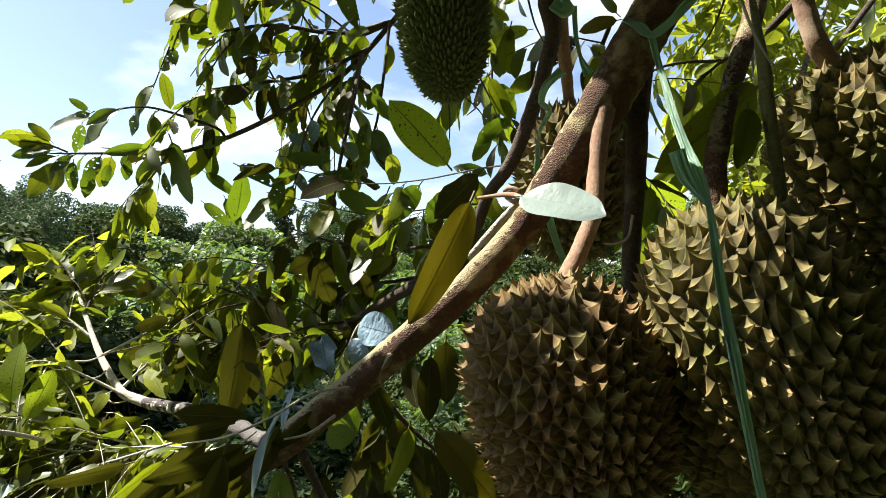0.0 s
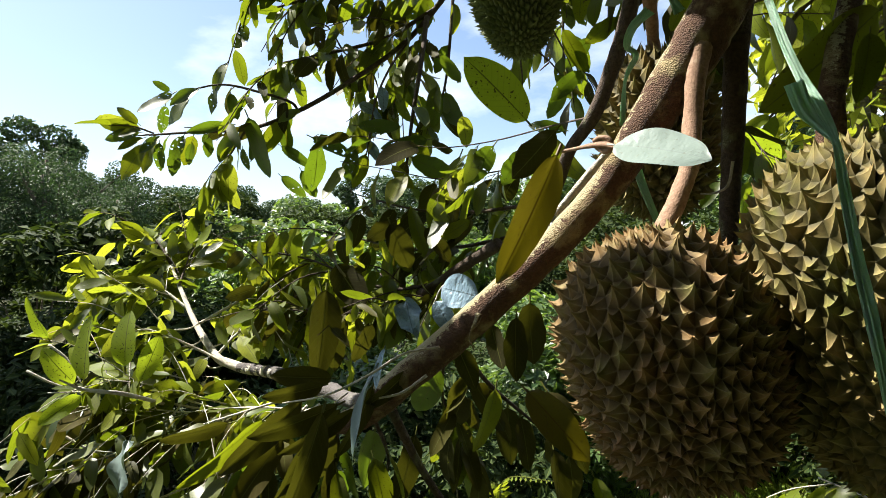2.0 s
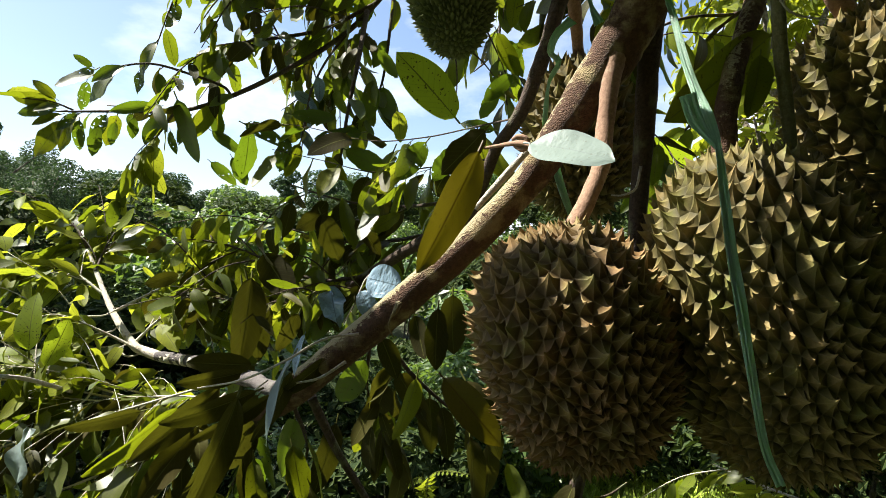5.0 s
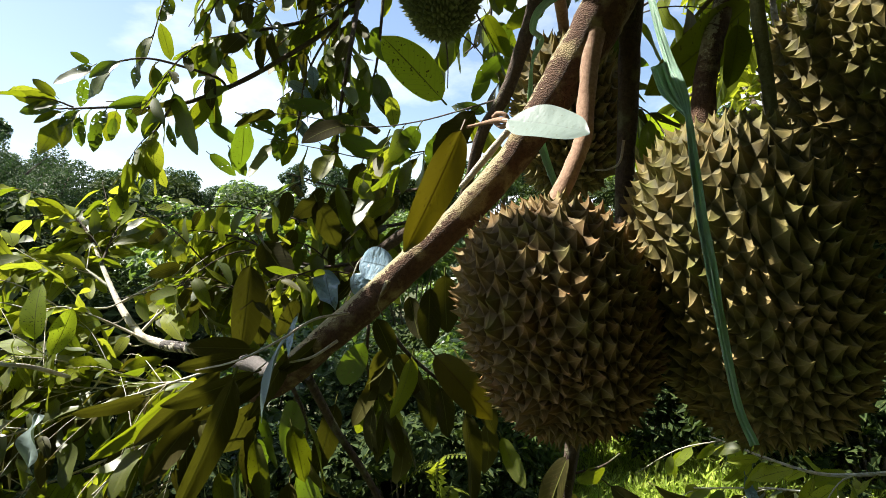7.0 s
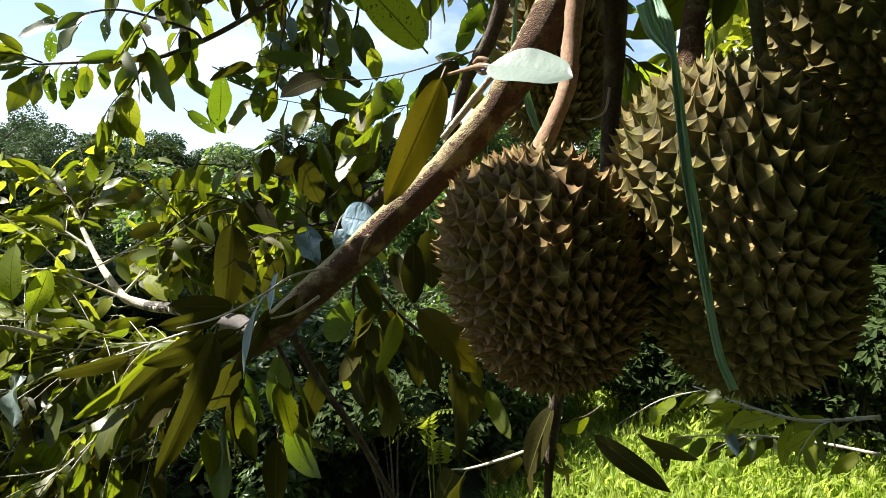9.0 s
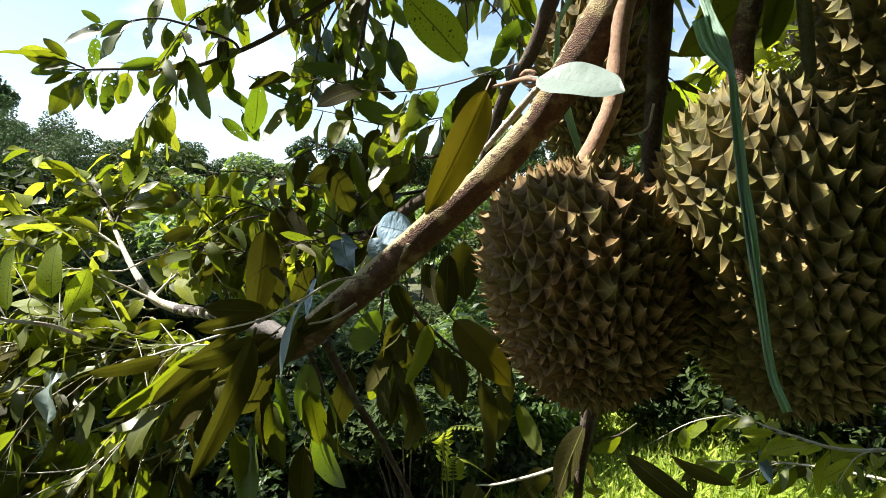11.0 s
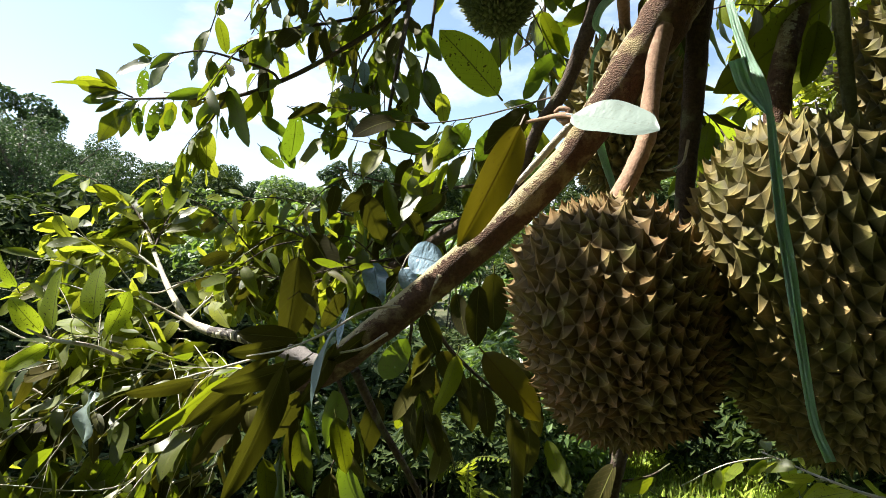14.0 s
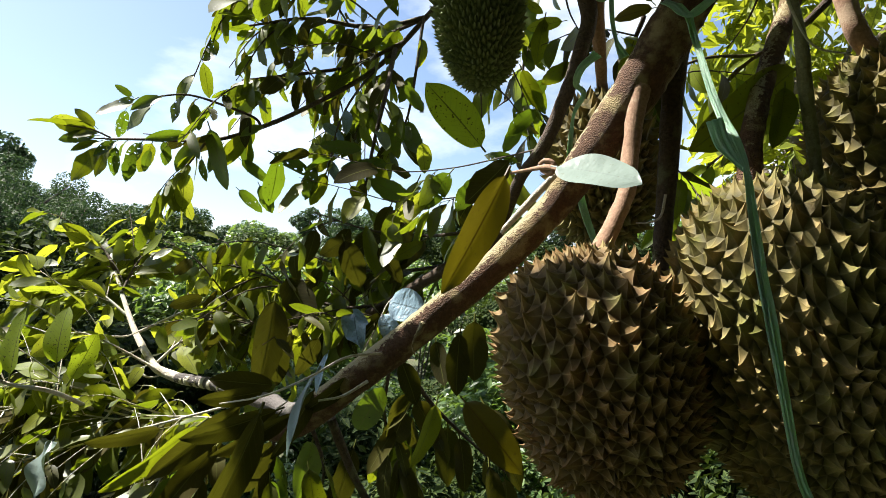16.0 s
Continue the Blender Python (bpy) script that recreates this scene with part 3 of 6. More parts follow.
# ---- spiny fruits ----
def husk_data(rx, rz, spacing, height, seed, boxy=2.4, lobes=5, lobe=0.03, hook=0.34, fine=1.3, up=0.42):
    """A blunt ovoid rind set with pyramid spines: hollow-sided, keeled along their edges, with thin hooked tips;
    the feet meet in furrows, and the spines grow finer and closer round the stalk and towards the lower end."""
    rnd = random.Random(seed)

    def surf(d):
        a = math.atan2(d.y, d.x)
        flat = math.sqrt(max(0.0, 1 - d.z * d.z))
        k = 1 + lobe * math.cos(lobes * a + seed) * flat
        q = (flat ** boxy + abs(d.z) ** boxy) ** (-1 / boxy)
        return Vector((d.x * rx * k * q, d.y * rx * k * q, d.z * rz * q))

    def outward(d):
        flat = max(1e-4, math.sqrt(max(0.0, 1 - d.z * d.z)))
        g = flat ** (boxy - 2) / rx
        return Vector((d.x * g, d.y * g, math.copysign(abs(d.z) ** (boxy - 1), d.z) / rz)).normalized()

    area = 4 * math.pi * (((rx * rx) ** 1.6 + 2 * (rx * rz) ** 1.6) / 3) ** (1 / 1.6) * (1 + 0.13 * (boxy - 2))
    zz = 1 - 2 * (np.arange(2000) + 0.5) / 2000
    ends = np.clip((zz - 0.72) / 0.26, 0, 1)
    below = np.clip((0.25 - zz) / 1.2, 0, 1)
    band = np.sqrt(rz * rz * (1 - zz * zz) + rx * rx * zz * zz)
    thick = 1 + fine * ends ** 2 + 1.5 * below
    cum = np.cumsum(band * thick)
    count = int(area / (spacing * spacing * 0.87) * (band * thick).sum() / band.sum())
    cum /= cum[-1]
    gold = math.pi * (3 - math.sqrt(5))
    bm = bmesh.new()
    for i in range(count):
        z = zz[np.searchsorted(cum, (i + 0.5) / count)] + rnd.uniform(-0.30, 0.30) * spacing / rz
        z = min(max(z, -0.998), 0.998)
        a = gold * i + rnd.uniform(-0.28, 0.28) * spacing / rx
        fl = math.sqrt(1 - z * z)
        bm.verts.new((fl * math.cos(a), fl * math.sin(a), z))
    bmesh.ops.convex_hull(bm, input=bm.verts[:])
    bmesh.ops.triangulate(bm, faces=bm.faces[:])
    bm.verts.index_update()
    bm.faces.index_update()
    verts = [surf(sum((v.co for v in f.verts), Vector()).normalized()) for f in bm.faces]
    rise = [0.0] * len(verts)
    ridge = [1.0] * len(verts)
    middle = {}
    faces = []
    for v in bm.verts:
        if not v.link_faces:
            continue
        d = v.co.normalized()
        p, nrm = surf(d), outward(d)
        t1 = nrm.orthogonal().normalized()
        t2 = nrm.cross(t1)

        def angle(f):
            q = verts[f.index] - p
            return math.atan2(q.dot(t2), q.dot(t1))

        ring = [f.index for f in sorted(v.link_faces, key=angle)]
        sides = len(ring)
        wide = sum((verts[q] - p).length for q in ring) / sides / (0.58 * spacing)
        h = height * rnd.uniform(0.78, 1.18) * (0.45 + 0.55 * wide)
        lean = (Vector((rnd.uniform(-1, 1), rnd.uniform(-1, 1), rnd.uniform(-0.6, 0.6))) * hook + Vector((0, 0, up))) * height
        lean -= nrm * lean.dot(nrm)
        prev = []
        for k in range(sides):
            a, b = ring[k], ring[(k + 1) % sides]
            side = (min(a, b), max(a, b))
            if side not in middle:
                middle[side] = len(verts)
                verts.append((verts[a] + verts[b]) * 0.5 - nrm * 0.02 * spacing)
                rise.append(0.0)
                ridge.append(0.0)
            prev += [a, middle[side]]
        around = [verts[q].copy() for q in prev]
        for s, r in ((0.12, 0.78), (0.26, 0.53), (0.46, 0.30), (0.73, 0.125)):
            cur = []
            for k, q in enumerate(around):
                hollow = 1.0 if k % 2 == 0 else 0.88
                verts.append(p + (q - p) * (r * hollow) + nrm * (h * s) + lean * s ** 2.2)
                rise.append(s)
                ridge.append(1.0 if k % 2 == 0 else 0.0)
                cur.append(len(verts) - 1)
            for k in range(2 * sides):
                faces.append((prev[k], prev[(k + 1) % (2 * sides)], cur[(k + 1) % (2 * sides)], cur[k]))
            prev = cur
        verts.append(p + nrm * h + lean)
        rise.append(1.0)
        ridge.append(1.0)
        for k in range(2 * sides):
            faces.append((prev[k], prev[(k + 1) % (2 * sides)], len(verts) - 1))
    bm.free()
    return verts, faces, rise, ridge


def spiny_fruit(place, tilt, rx, rz, spacing, height, mat, stalk_points, stalk_radius, label, seed, stalk_mat=None, **extra):
    """A fruit hanging by its stalk: husk with spines, stalk with a swollen joint."""
    fr = thing("durian", place, label, "fruit", "fruits on the tree")
    v, f, r, e = husk_data(rx, rz, spacing, height, seed, **extra)
    hk = link_mesh("husk", v, f, mat, None, True, None, r)
    me = hk.data
    me.attributes.new("ridge", "FLOAT", "POINT").data.foreach_set("value", np.asarray(e, dtype=np.float32))
    # creases along the keels and in the furrows
    ends = np.empty(2 * len(me.edges), dtype=np.int32)
    me.edges.foreach_get("vertices", ends)
    ends = ends.reshape(-1, 2)
    keel, foot = np.asarray(e) > 0.5, np.asarray(r) < 0.01
    crease = keel[ends].all(1) | foot[ends].all(1)
    me.attributes.new("sharp_edge", "BOOLEAN", "EDGE").data.foreach_set("value", crease)
    attach(hk, fr, Matrix.Translation(place) @ Euler([radians(a) for a in tilt]).to_matrix().to_4x4())
    sr = stalk_radius
    tube("stalk", stalk_points, (sr * 1.45, sr * 1.1, sr * 0.95, sr * 0.9, sr * 0.95, sr), stalk_mat or STALK, fr, 14, 10, 0.12, seed)
    return fr


# ---- ground and distance ----
def ground_height(x, y):
    r = math.hypot(x, y)
    rise = 0.0
    if r > 9:
        s = min(1.0, (r - 9) / 40)
        rise = 0.9 * s * s * (3 - 2 * s)
    return rise + 0.10 * noise.noise(Vector((x * 0.35, y * 0.35, 0))) * min(1, r / 3)


def build_ground():
    radii = [0, 0.6, 1.2, 2, 2.8, 3.6, 4.5, 5.5, 7, 9, 12, 16, 22, 30, 42, 60, 90, 150, 300, 700, 2000]
    seg = 72
    verts, faces = [(0, 0, ground_height(0, 0))], []
    for r in radii[1:]:
        for k in range(seg):
            a = 2 * math.pi * k / seg
            x, y = r * math.cos(a), r * math.sin(a)
            verts.append((x, y, ground_height(x, y)))
    for k in range(seg):
        faces.append((0, 1 + k, 1 + (k + 1) % seg))
    for i in range(len(radii) - 2):
        for k in range(seg):
            a, b = 1 + i * seg + k, 1 + i * seg + (k + 1) % seg
            faces.append((a, a + seg, b + seg, b))
    g = link_mesh("ground", verts, faces, SOIL)
    tagged(g, "weedy grass ground rising to a wooded slope", "ground", "", "structure")


build_ground()


def foliage_data(blobs, leaves, size, seed, flat=0.5):
    """Many small pointed leaves over the shells of uneven clumps."""
    rnd = np.random.default_rng(seed)
    w = np.array([b[1] ** 2 for b in blobs])
    pick = rnd.choice(len(blobs), leaves, p=w / w.sum())
    cen = np.array([b[0] for b in blobs], float)[pick]
    rad = np.array([b[1] for b in blobs], float)[pick]
    d = rnd.normal(size=(leaves, 3))
    d /= np.linalg.norm(d, axis=1)[:, None]
    pos = cen + d * (rad * rnd.uniform(0.55, 1.08, leaves) ** 0.6)[:, None] * np.array([1, 1, 0.8])
    nor = d * 0.5 + rnd.normal(size=(leaves, 3)) * 0.45 + np.array([0, 0, flat])
    nor /= np.linalg.norm(nor, axis=1)[:, None]
    y = rnd.normal(size=(leaves, 3)) + d * 0.7 + np.array([0, 0, -0.5])
    y -= nor * (y * nor).sum(1)[:, None]
    y /= np.linalg.norm(y, axis=1)[:, None]
    x = np.cross(y, nor)
    ln = (size * rnd.uniform(0.6, 1.35, leaves))[:, None]
    quad = [pos - y * ln * 0.5, pos + x * ln * 0.24 + nor * ln * 0.04, pos + y * ln * 0.5 - nor * ln * 0.1, pos - x * ln * 0.24 + nor * ln * 0.04]
    verts = np.stack(quad, 1).reshape(-1, 3)
    faces = [(4 * i, 4 * i + 1, 4 * i + 2, 4 * i + 3) for i in range(leaves)]
    uvs = np.tile([(0.5, 0.0), (1.0, 0.5), (0.5, 1.0), (0.0, 0.5)], (leaves, 1))
    return verts, faces, uvs


def tree_model(height, spread, leaves, size, seed, mat, low=0.38):
    """A broad-leaved tree at the origin: trunk with limbs, crown of clumps. Returns the meshes' data."""
    rnd = random.Random(seed)
    tv, tf = tube_data([(0, 0, -0.3), (0.04 * height * rnd.uniform(-1, 1), 0, height * 0.35), (0.05 * height * rnd.uniform(-1, 1), 0.03 * height, height * 0.8)],
                       (height * 0.03, height * 0.02, height * 0.006), 9, 5, 0.05, seed)
    blobs = []
    for i in range(15):
        a = rnd.uniform(0, 6.28)
        h = rnd.uniform(low, 0.95)
        r = spread * rnd.uniform(0.2, 1.0) * math.sqrt(max(0.06, 1 - ((h - 0.6) / 0.42) ** 2))
        c = Vector((r * math.cos(a), r * math.sin(a), h * height))
        blobs.append((tuple(c), spread * rnd.uniform(0.26, 0.5)))
        v, f = tube_data([(0, 0, height * (h * 0.6)), c * 0.5 + Vector((0, 0, height * h * 0.32)), c], (height * 0.011, height * 0.007, height * 0.002), 5, 4)
        o = len(tv)
        tv += v
        tf += [tuple(q + o for q in g) for g in f]
    cv, cf, cu = foliage_data(blobs, leaves, size, seed)
    return (tv, tf), (cv, cf, cu)


def first_tree(name, model, place, turn, scale, label, group, mat, bark):
    (tv, tf), (cv, cf, cu) = model
    tr = thing(name, (0, 0, 0), label, "tree", group)
    link_mesh("trunk", tv, tf, bark, tr)
    link_mesh("crown", cv, cf, mat, tr, False, cu)
    tr.matrix_basis = pose(*place, 0, 0, turn) @ Matrix.Scale(scale, 4)
    return tr


TREES = [tree_model(9, 3.2, 6500, 0.36, 11, LEAF_FAR), tree_model(11, 2.8, 6500, 0.38, 12, LEAF_FAR), tree_model(7, 3.4, 6500, 0.34, 13, LEAF_FAR)]
rt = random.Random(5)
made = {}


def far_tree(k, x, y, scale, label):
    """A tree of the wooded edge; the crowns share three shapes."""
    m = pose(x, y, ground_height(x, y), 0, 0, rt.uniform(0, 360)) @ Matrix.Scale(scale, 4)
    if k not in made:
        made[k] = first_tree("tree", TREES[k], (0, 0, 0), 0, 1.0, label, "trees of the wooded edge", LEAF_FAR, BARK_FAR)
        made[k].matrix_basis = m
        return
    c = copy_thing(made[k], m)
    c.scale = m.to_scale()


# tall trees at the edge of the clearing, then lower ones round to the far side
for k, az, dist, sc in ((1, -47, 34, 0.62), (1, -42.5, 33, 0.60), (0, -39.5, 36, 0.62), (1, -51, 36, 0.7), (0, -37, 40, 0.60), (2, -33, 46, 0.66), (0, -30, 48, 0.60), (2, -27, 50, 0.80),
                        (2, -23.5, 47, 0.78), (0, -20, 50, 0.66), (1, -17, 52, 0.55), (2, -13, 50, 0.85), (0, -9, 48, 0.72), (2, -5, 46, 0.9), (1, -1, 46, 0.64),
                        (0, 4, 44, 0.70), (1, 9, 44, 0.6), (2, 14, 42, 0.9), (0, 19, 40, 0.7), (1, 25, 38, 0.65), (2, 31, 36, 0.8), (0, 38, 34, 0.7), (0, 48, 30, 0.7), (2, -28, 40, 0.5), (0, -15, 41, 0.45), (2, -8, 40, 0.55), (2, -21, 38, 0.5),
                        (2, -57, 34, 0.8), (0, -66, 30, 0.8), (1, 62, 28, 0.8), (2, 85, 28, 0.9), (0, 110, 28, 0.9), (1, 140, 30, 0.9), (2, 170, 30, 0.9), (0, 200, 30, 0.9),
                        (1, 230, 30, 0.9), (2, 260, 30, 0.9)):
    far_tree(k, dist * math.sin(radians(az)), dist * math.cos(radians(az)), sc * rt.uniform(0.78, 1.18), "leafy green tree at the edge of the clearing")
# unseen trees added behind the standpoint to keep sky light off the fruits
REAR_SHADE_TREE = tree_model(5.0, 2.0, 6000, 0.2, 19, LEAF_FAR)
rear_shade_first = first_tree("tree", REAR_SHADE_TREE, (4.2, -1.0, 0), 0, 1.0, "low bushy tree added unseen behind the standpoint to block sky light", "orchard trees", LEAF_FAR, BARK_FAR)
for i, (az, dist) in enumerate(((128, 4.4), (155, 4.2), (182, 4.0), (208, 4.3), (170, 7.0), (205, 7.4), (120, 7.4))):
    c = copy_thing(rear_shade_first, pose(dist * math.sin(radians(az)), dist * math.cos(radians(az)), 0, 0, 0, 67 * i))
# invented tree out of view, its crown casting shade over the hollow's undergrowth
tall = first_tree("tree", tree_model(9.0, 1.8, 3000, 0.2, 29, LEAF_FAR, 0.66), (-6.1, 4.2, ground_height(-6.1, 4.2)), 40, 1.0, "tall clear-stemmed tree added out of view to shade the undergrowth", "orchard trees", LEAF_FAR, BARK_FAR)
edge_model = tree_model(6.0, 1.7, 16000, 0.085, 27, LEAF_FAR)
edge_tree = first_tree("tree", edge_model, (-9.6, 8.0, ground_height(-9.6, 8.0)), 20, 0.78, "tall dense feathery tree, lit on top and dark below", "trees beside the clearing", LEAF_FAR, BARK_FAR)
for x, y, sc, turn in ((-8.3, 9.2, 0.68, 140), (-6.8, 8.7, 0.52, 30), (-7.5, 8.2, 0.60, 200), (-11.2, 7.4, 0.85, 260), (-8.9, 10.8, 0.62, 80)):
    c = copy_thing(edge_tree, pose(x, y, ground_height(x, y), 0, 0, turn) @ Matrix.Scale(sc, 4))
    c.scale = (sc, sc, sc)
near_tree = first_tree("tree", tree_model(4.6, 1.5, 2600, 0.20, 17, LEAF_SHRUB), (3.1, 5.4, ground_height(3.1, 5.4)), 30, 1.0, "young tree with sunlit light green leaves", "", CROWN_YOUNG, BARK_FAR)

# ---- shrubs and grass ----
def shrub_model(height, spread, leaves, size, seed):
    rnd = random.Random(seed)
    sv, sf, blobs = [], [], []
    for i in range(9):
        a, r, h = rnd.uniform(0, 6.28), spread * rnd.uniform(0.1, 0.8), height * rnd.uniform(0.3, 0.95)
        c = (r * math.cos(a), r * math.sin(a), h)
        blobs.append((c, spread * rnd.uniform(0.25, 0.42)))
        v, f = tube_data([(0.1 * c[0], 0.1 * c[1], -0.1), (0.5 * c[0], 0.5 * c[1], h * 0.6), c], (0.018, 0.012, 0.004), 5, 4)
        o = len(sv)
        sv += v
        sf += [tuple(q + o for q in g) for g in f]
    return (sv, sf), foliage_data(blobs, leaves, size, seed, 0.8)


SHRUBS = [shrub_model(1.7, 1.3, 2800, 0.13, 21), shrub_model(1.2, 1.1, 2500, 0.115, 22), shrub_model(2.3, 1.3, 3000, 0.15, 23)]
shrub_first = {}


def shrub(k, x, y, scale):
    m = pose(x, y, ground_height(x, y) - 0.03, 0, 0, rt.uniform(0, 360)) @ Matrix.Scale(scale, 4)
    if k not in shrub_first:
        (sv, sf), (cv, cf, cu) = SHRUBS[k % 3]
        sh = thing("shrub", (0, 0, 0), "dense broad-leaved green shrub in the undergrowth", "shrub", "shrubs of the undergrowth")
        link_mesh("stem", sv, sf, BARK_FAR, sh)
        tagged(link_mesh("foliage", cv, cf, LEAF_SHRUB if k < 3 else LEAF_SHRUB_SHADED, sh, False, cu), kind="stuff")
        sh.matrix_basis = m
        shrub_first[k] = sh
        return
    c = copy_thing(shrub_first[k], m)
    c.scale = m.to_scale()


# indices from 3 up take the darkened leaf where the undergrowth lies in shade
for row, (dist, step) in enumerate(((2.7, 9), (3.6, 7.5), (4.9, 8), (6.8, 7), (9.0, 7), (12.5, 7), (17.0, 5.5), (24.0, 4.5))):
    az = -60 + row * 2
    while az < 58:
        d = dist * rt.uniform(0.9, 1.12)
        if not (row < 2 and az > 1):
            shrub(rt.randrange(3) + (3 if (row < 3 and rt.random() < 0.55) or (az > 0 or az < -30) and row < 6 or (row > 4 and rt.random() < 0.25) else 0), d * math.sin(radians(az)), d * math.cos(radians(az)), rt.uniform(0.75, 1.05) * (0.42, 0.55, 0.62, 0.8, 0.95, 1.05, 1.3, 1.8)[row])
        az += step * rt.uniform(0.8, 1.2)


# unseen dark shrubs added beside and behind the standpoint to block light
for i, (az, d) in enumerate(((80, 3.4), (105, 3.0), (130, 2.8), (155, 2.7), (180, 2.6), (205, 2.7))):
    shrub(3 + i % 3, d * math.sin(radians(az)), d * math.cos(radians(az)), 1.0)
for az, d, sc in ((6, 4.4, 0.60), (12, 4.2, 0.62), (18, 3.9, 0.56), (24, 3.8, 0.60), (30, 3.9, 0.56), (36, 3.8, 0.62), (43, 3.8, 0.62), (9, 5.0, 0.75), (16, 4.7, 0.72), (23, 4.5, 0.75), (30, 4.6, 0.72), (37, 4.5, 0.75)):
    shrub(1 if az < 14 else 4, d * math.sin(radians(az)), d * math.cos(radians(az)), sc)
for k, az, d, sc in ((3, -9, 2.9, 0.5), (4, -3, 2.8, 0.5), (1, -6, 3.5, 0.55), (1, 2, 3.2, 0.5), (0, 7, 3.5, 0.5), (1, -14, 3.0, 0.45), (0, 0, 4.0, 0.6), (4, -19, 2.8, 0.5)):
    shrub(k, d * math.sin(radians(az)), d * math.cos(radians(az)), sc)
# darkened shrubs standing in for the deep shade under the left trees
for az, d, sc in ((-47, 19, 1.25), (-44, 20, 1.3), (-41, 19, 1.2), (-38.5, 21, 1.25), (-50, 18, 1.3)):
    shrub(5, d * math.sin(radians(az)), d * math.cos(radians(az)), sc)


def build_grass(count, seed):
    rnd = np.random.default_rng(seed)
    az = np.radians(rnd.uniform(3, 64, count))
    r = 1.5 + 3.0 * rnd.random(count)
    x, y = r * np.sin(az), r * np.cos(az)
    z = np.array([ground_height(a, b) for a, b in zip(x, y)])
    ln = rnd.uniform(0.06, 0.20, count) * (0.6 + 0.5 * np.array([noise.noise(Vector((a * 0.9, b * 0.9, 3))) + 0.6 for a, b in zip(x, y)]).clip(0.1, 1.6))
    th = rnd.uniform(0, 6.28, count)
    le = rnd.uniform(0.15, 0.8, count)
    wd = rnd.uniform(0.005, 0.014, count)
    dx, dy = np.cos(th), np.sin(th)
    b = np.stack([x, y, z - 0.02], 1)
    sd = np.stack([-dy, dx, 0 * dx], 1) * wd[:, None]
    mid = b + np.stack([dx * ln * le * 0.35, dy * ln * le * 0.35, ln * 0.6], 1)
    tip = b + np.stack([dx * ln * le, dy * ln * le, ln * (1 - 0.3 * le)], 1)
    verts = np.stack([b - sd, b + sd, mid + sd * 0.9, mid - sd * 0.9, tip], 1).reshape(-1, 3)
    faces = []
    for i in range(count):
        o = 5 * i
        faces += [(o, o + 1, o + 2, o + 3), (o + 3, o + 2, o + 4)]
    uvs = np.tile([(0.4, 0), (0.6, 0), (0.6, 0.5), (0.4, 0.5), (0.5, 1)], (count, 1))
    g = link_mesh("grass", verts, faces, GRASS, None, False, uvs)
    tagged(g, "bright green grass and low weeds on the ground", "grass", "", "stuff")


build_grass(34000, 3)


def fern(place, fronds):
    """A low fern: arching fronds, each a stalk with paired leaflets."""
    fx, fy = place
    foot = Vector((fx, fy, ground_height(fx, fy)))
    fe = thing("fern", foot, "yellow-green sunlit fern with arching fronds in the undergrowth", "fern")
    for mid, tip in fronds:
        line = spline([foot, foot.lerp(Vector(mid), 0.55) + Vector((0, 0, 0.10)), Vector(mid), Vector(tip)], 12)
        verts, faces = tube_data([line[0], line[12], line[24], line[36]], (0.004, 0.003, 0.002, 0.001), 5, 8)
        uvs = [(0.5, 0.0)] * len(verts)
        n = len(line)
        for i in range(16, n - 1):
            t = (line[i + 1] - line[i - 1]).normalized()
            side = t.cross(Vector((0, 0, 1))).normalized()
            ln = 0.055 * (1 - 0.75 * (i - 16) / (n - 17))
            for sgn in (-1, 1):
                way = (side * sgn + t * 0.35 + Vector((0, 0, -0.25))).normalized()
                o = len(verts)
                wide = t * ln * 0.2
                verts += [line[i], line[i] + way * ln * 0.5 + wide, line[i] + way * ln, line[i] + way * ln * 0.5 - wide]
                uvs += [(0.5, 0.0), (1.0, 0.5), (0.5, 1.0), (0.0, 0.5)]
                faces.append((o, o + 1, o + 2, o + 3))
        link_mesh("frond", verts, faces, LEAF_YOUNG, fe, False, uvs)
    return fe


fern((-0.093, 2.037), (((-0.09, 1.998, 0.719), (0.092, 1.915, 0.758)), ((-0.124, 2.044, 0.688), (-0.284, 2.025, 0.573)), ((-0.052, 2.144, 0.545), (0.131, 2.252, 0.38))))

# ---- the fruiting tree ----
TRUNK_FOOT = (1.55, 0.35, ground_height(1.55, 0.35))
tree = thing("durian_tree", TRUNK_FOOT, "fruiting durian tree with mossy brown limbs and leathery leaves", "tree")
fx, fy, fz = TRUNK_FOOT
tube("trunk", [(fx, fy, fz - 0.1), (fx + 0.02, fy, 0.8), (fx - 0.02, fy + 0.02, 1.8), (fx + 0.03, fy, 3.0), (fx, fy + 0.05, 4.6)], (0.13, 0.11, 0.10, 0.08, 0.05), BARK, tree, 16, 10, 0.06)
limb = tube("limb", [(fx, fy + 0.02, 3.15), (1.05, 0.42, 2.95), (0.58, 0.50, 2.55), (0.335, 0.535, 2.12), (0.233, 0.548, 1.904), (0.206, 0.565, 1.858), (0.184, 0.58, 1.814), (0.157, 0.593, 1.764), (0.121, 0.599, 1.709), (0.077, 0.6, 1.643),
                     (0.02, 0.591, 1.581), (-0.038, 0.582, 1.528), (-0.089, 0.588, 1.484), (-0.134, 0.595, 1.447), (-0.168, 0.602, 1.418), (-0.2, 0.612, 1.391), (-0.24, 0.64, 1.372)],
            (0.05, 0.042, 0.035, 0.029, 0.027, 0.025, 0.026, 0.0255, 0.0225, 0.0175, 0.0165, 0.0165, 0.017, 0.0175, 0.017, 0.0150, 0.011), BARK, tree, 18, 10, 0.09)
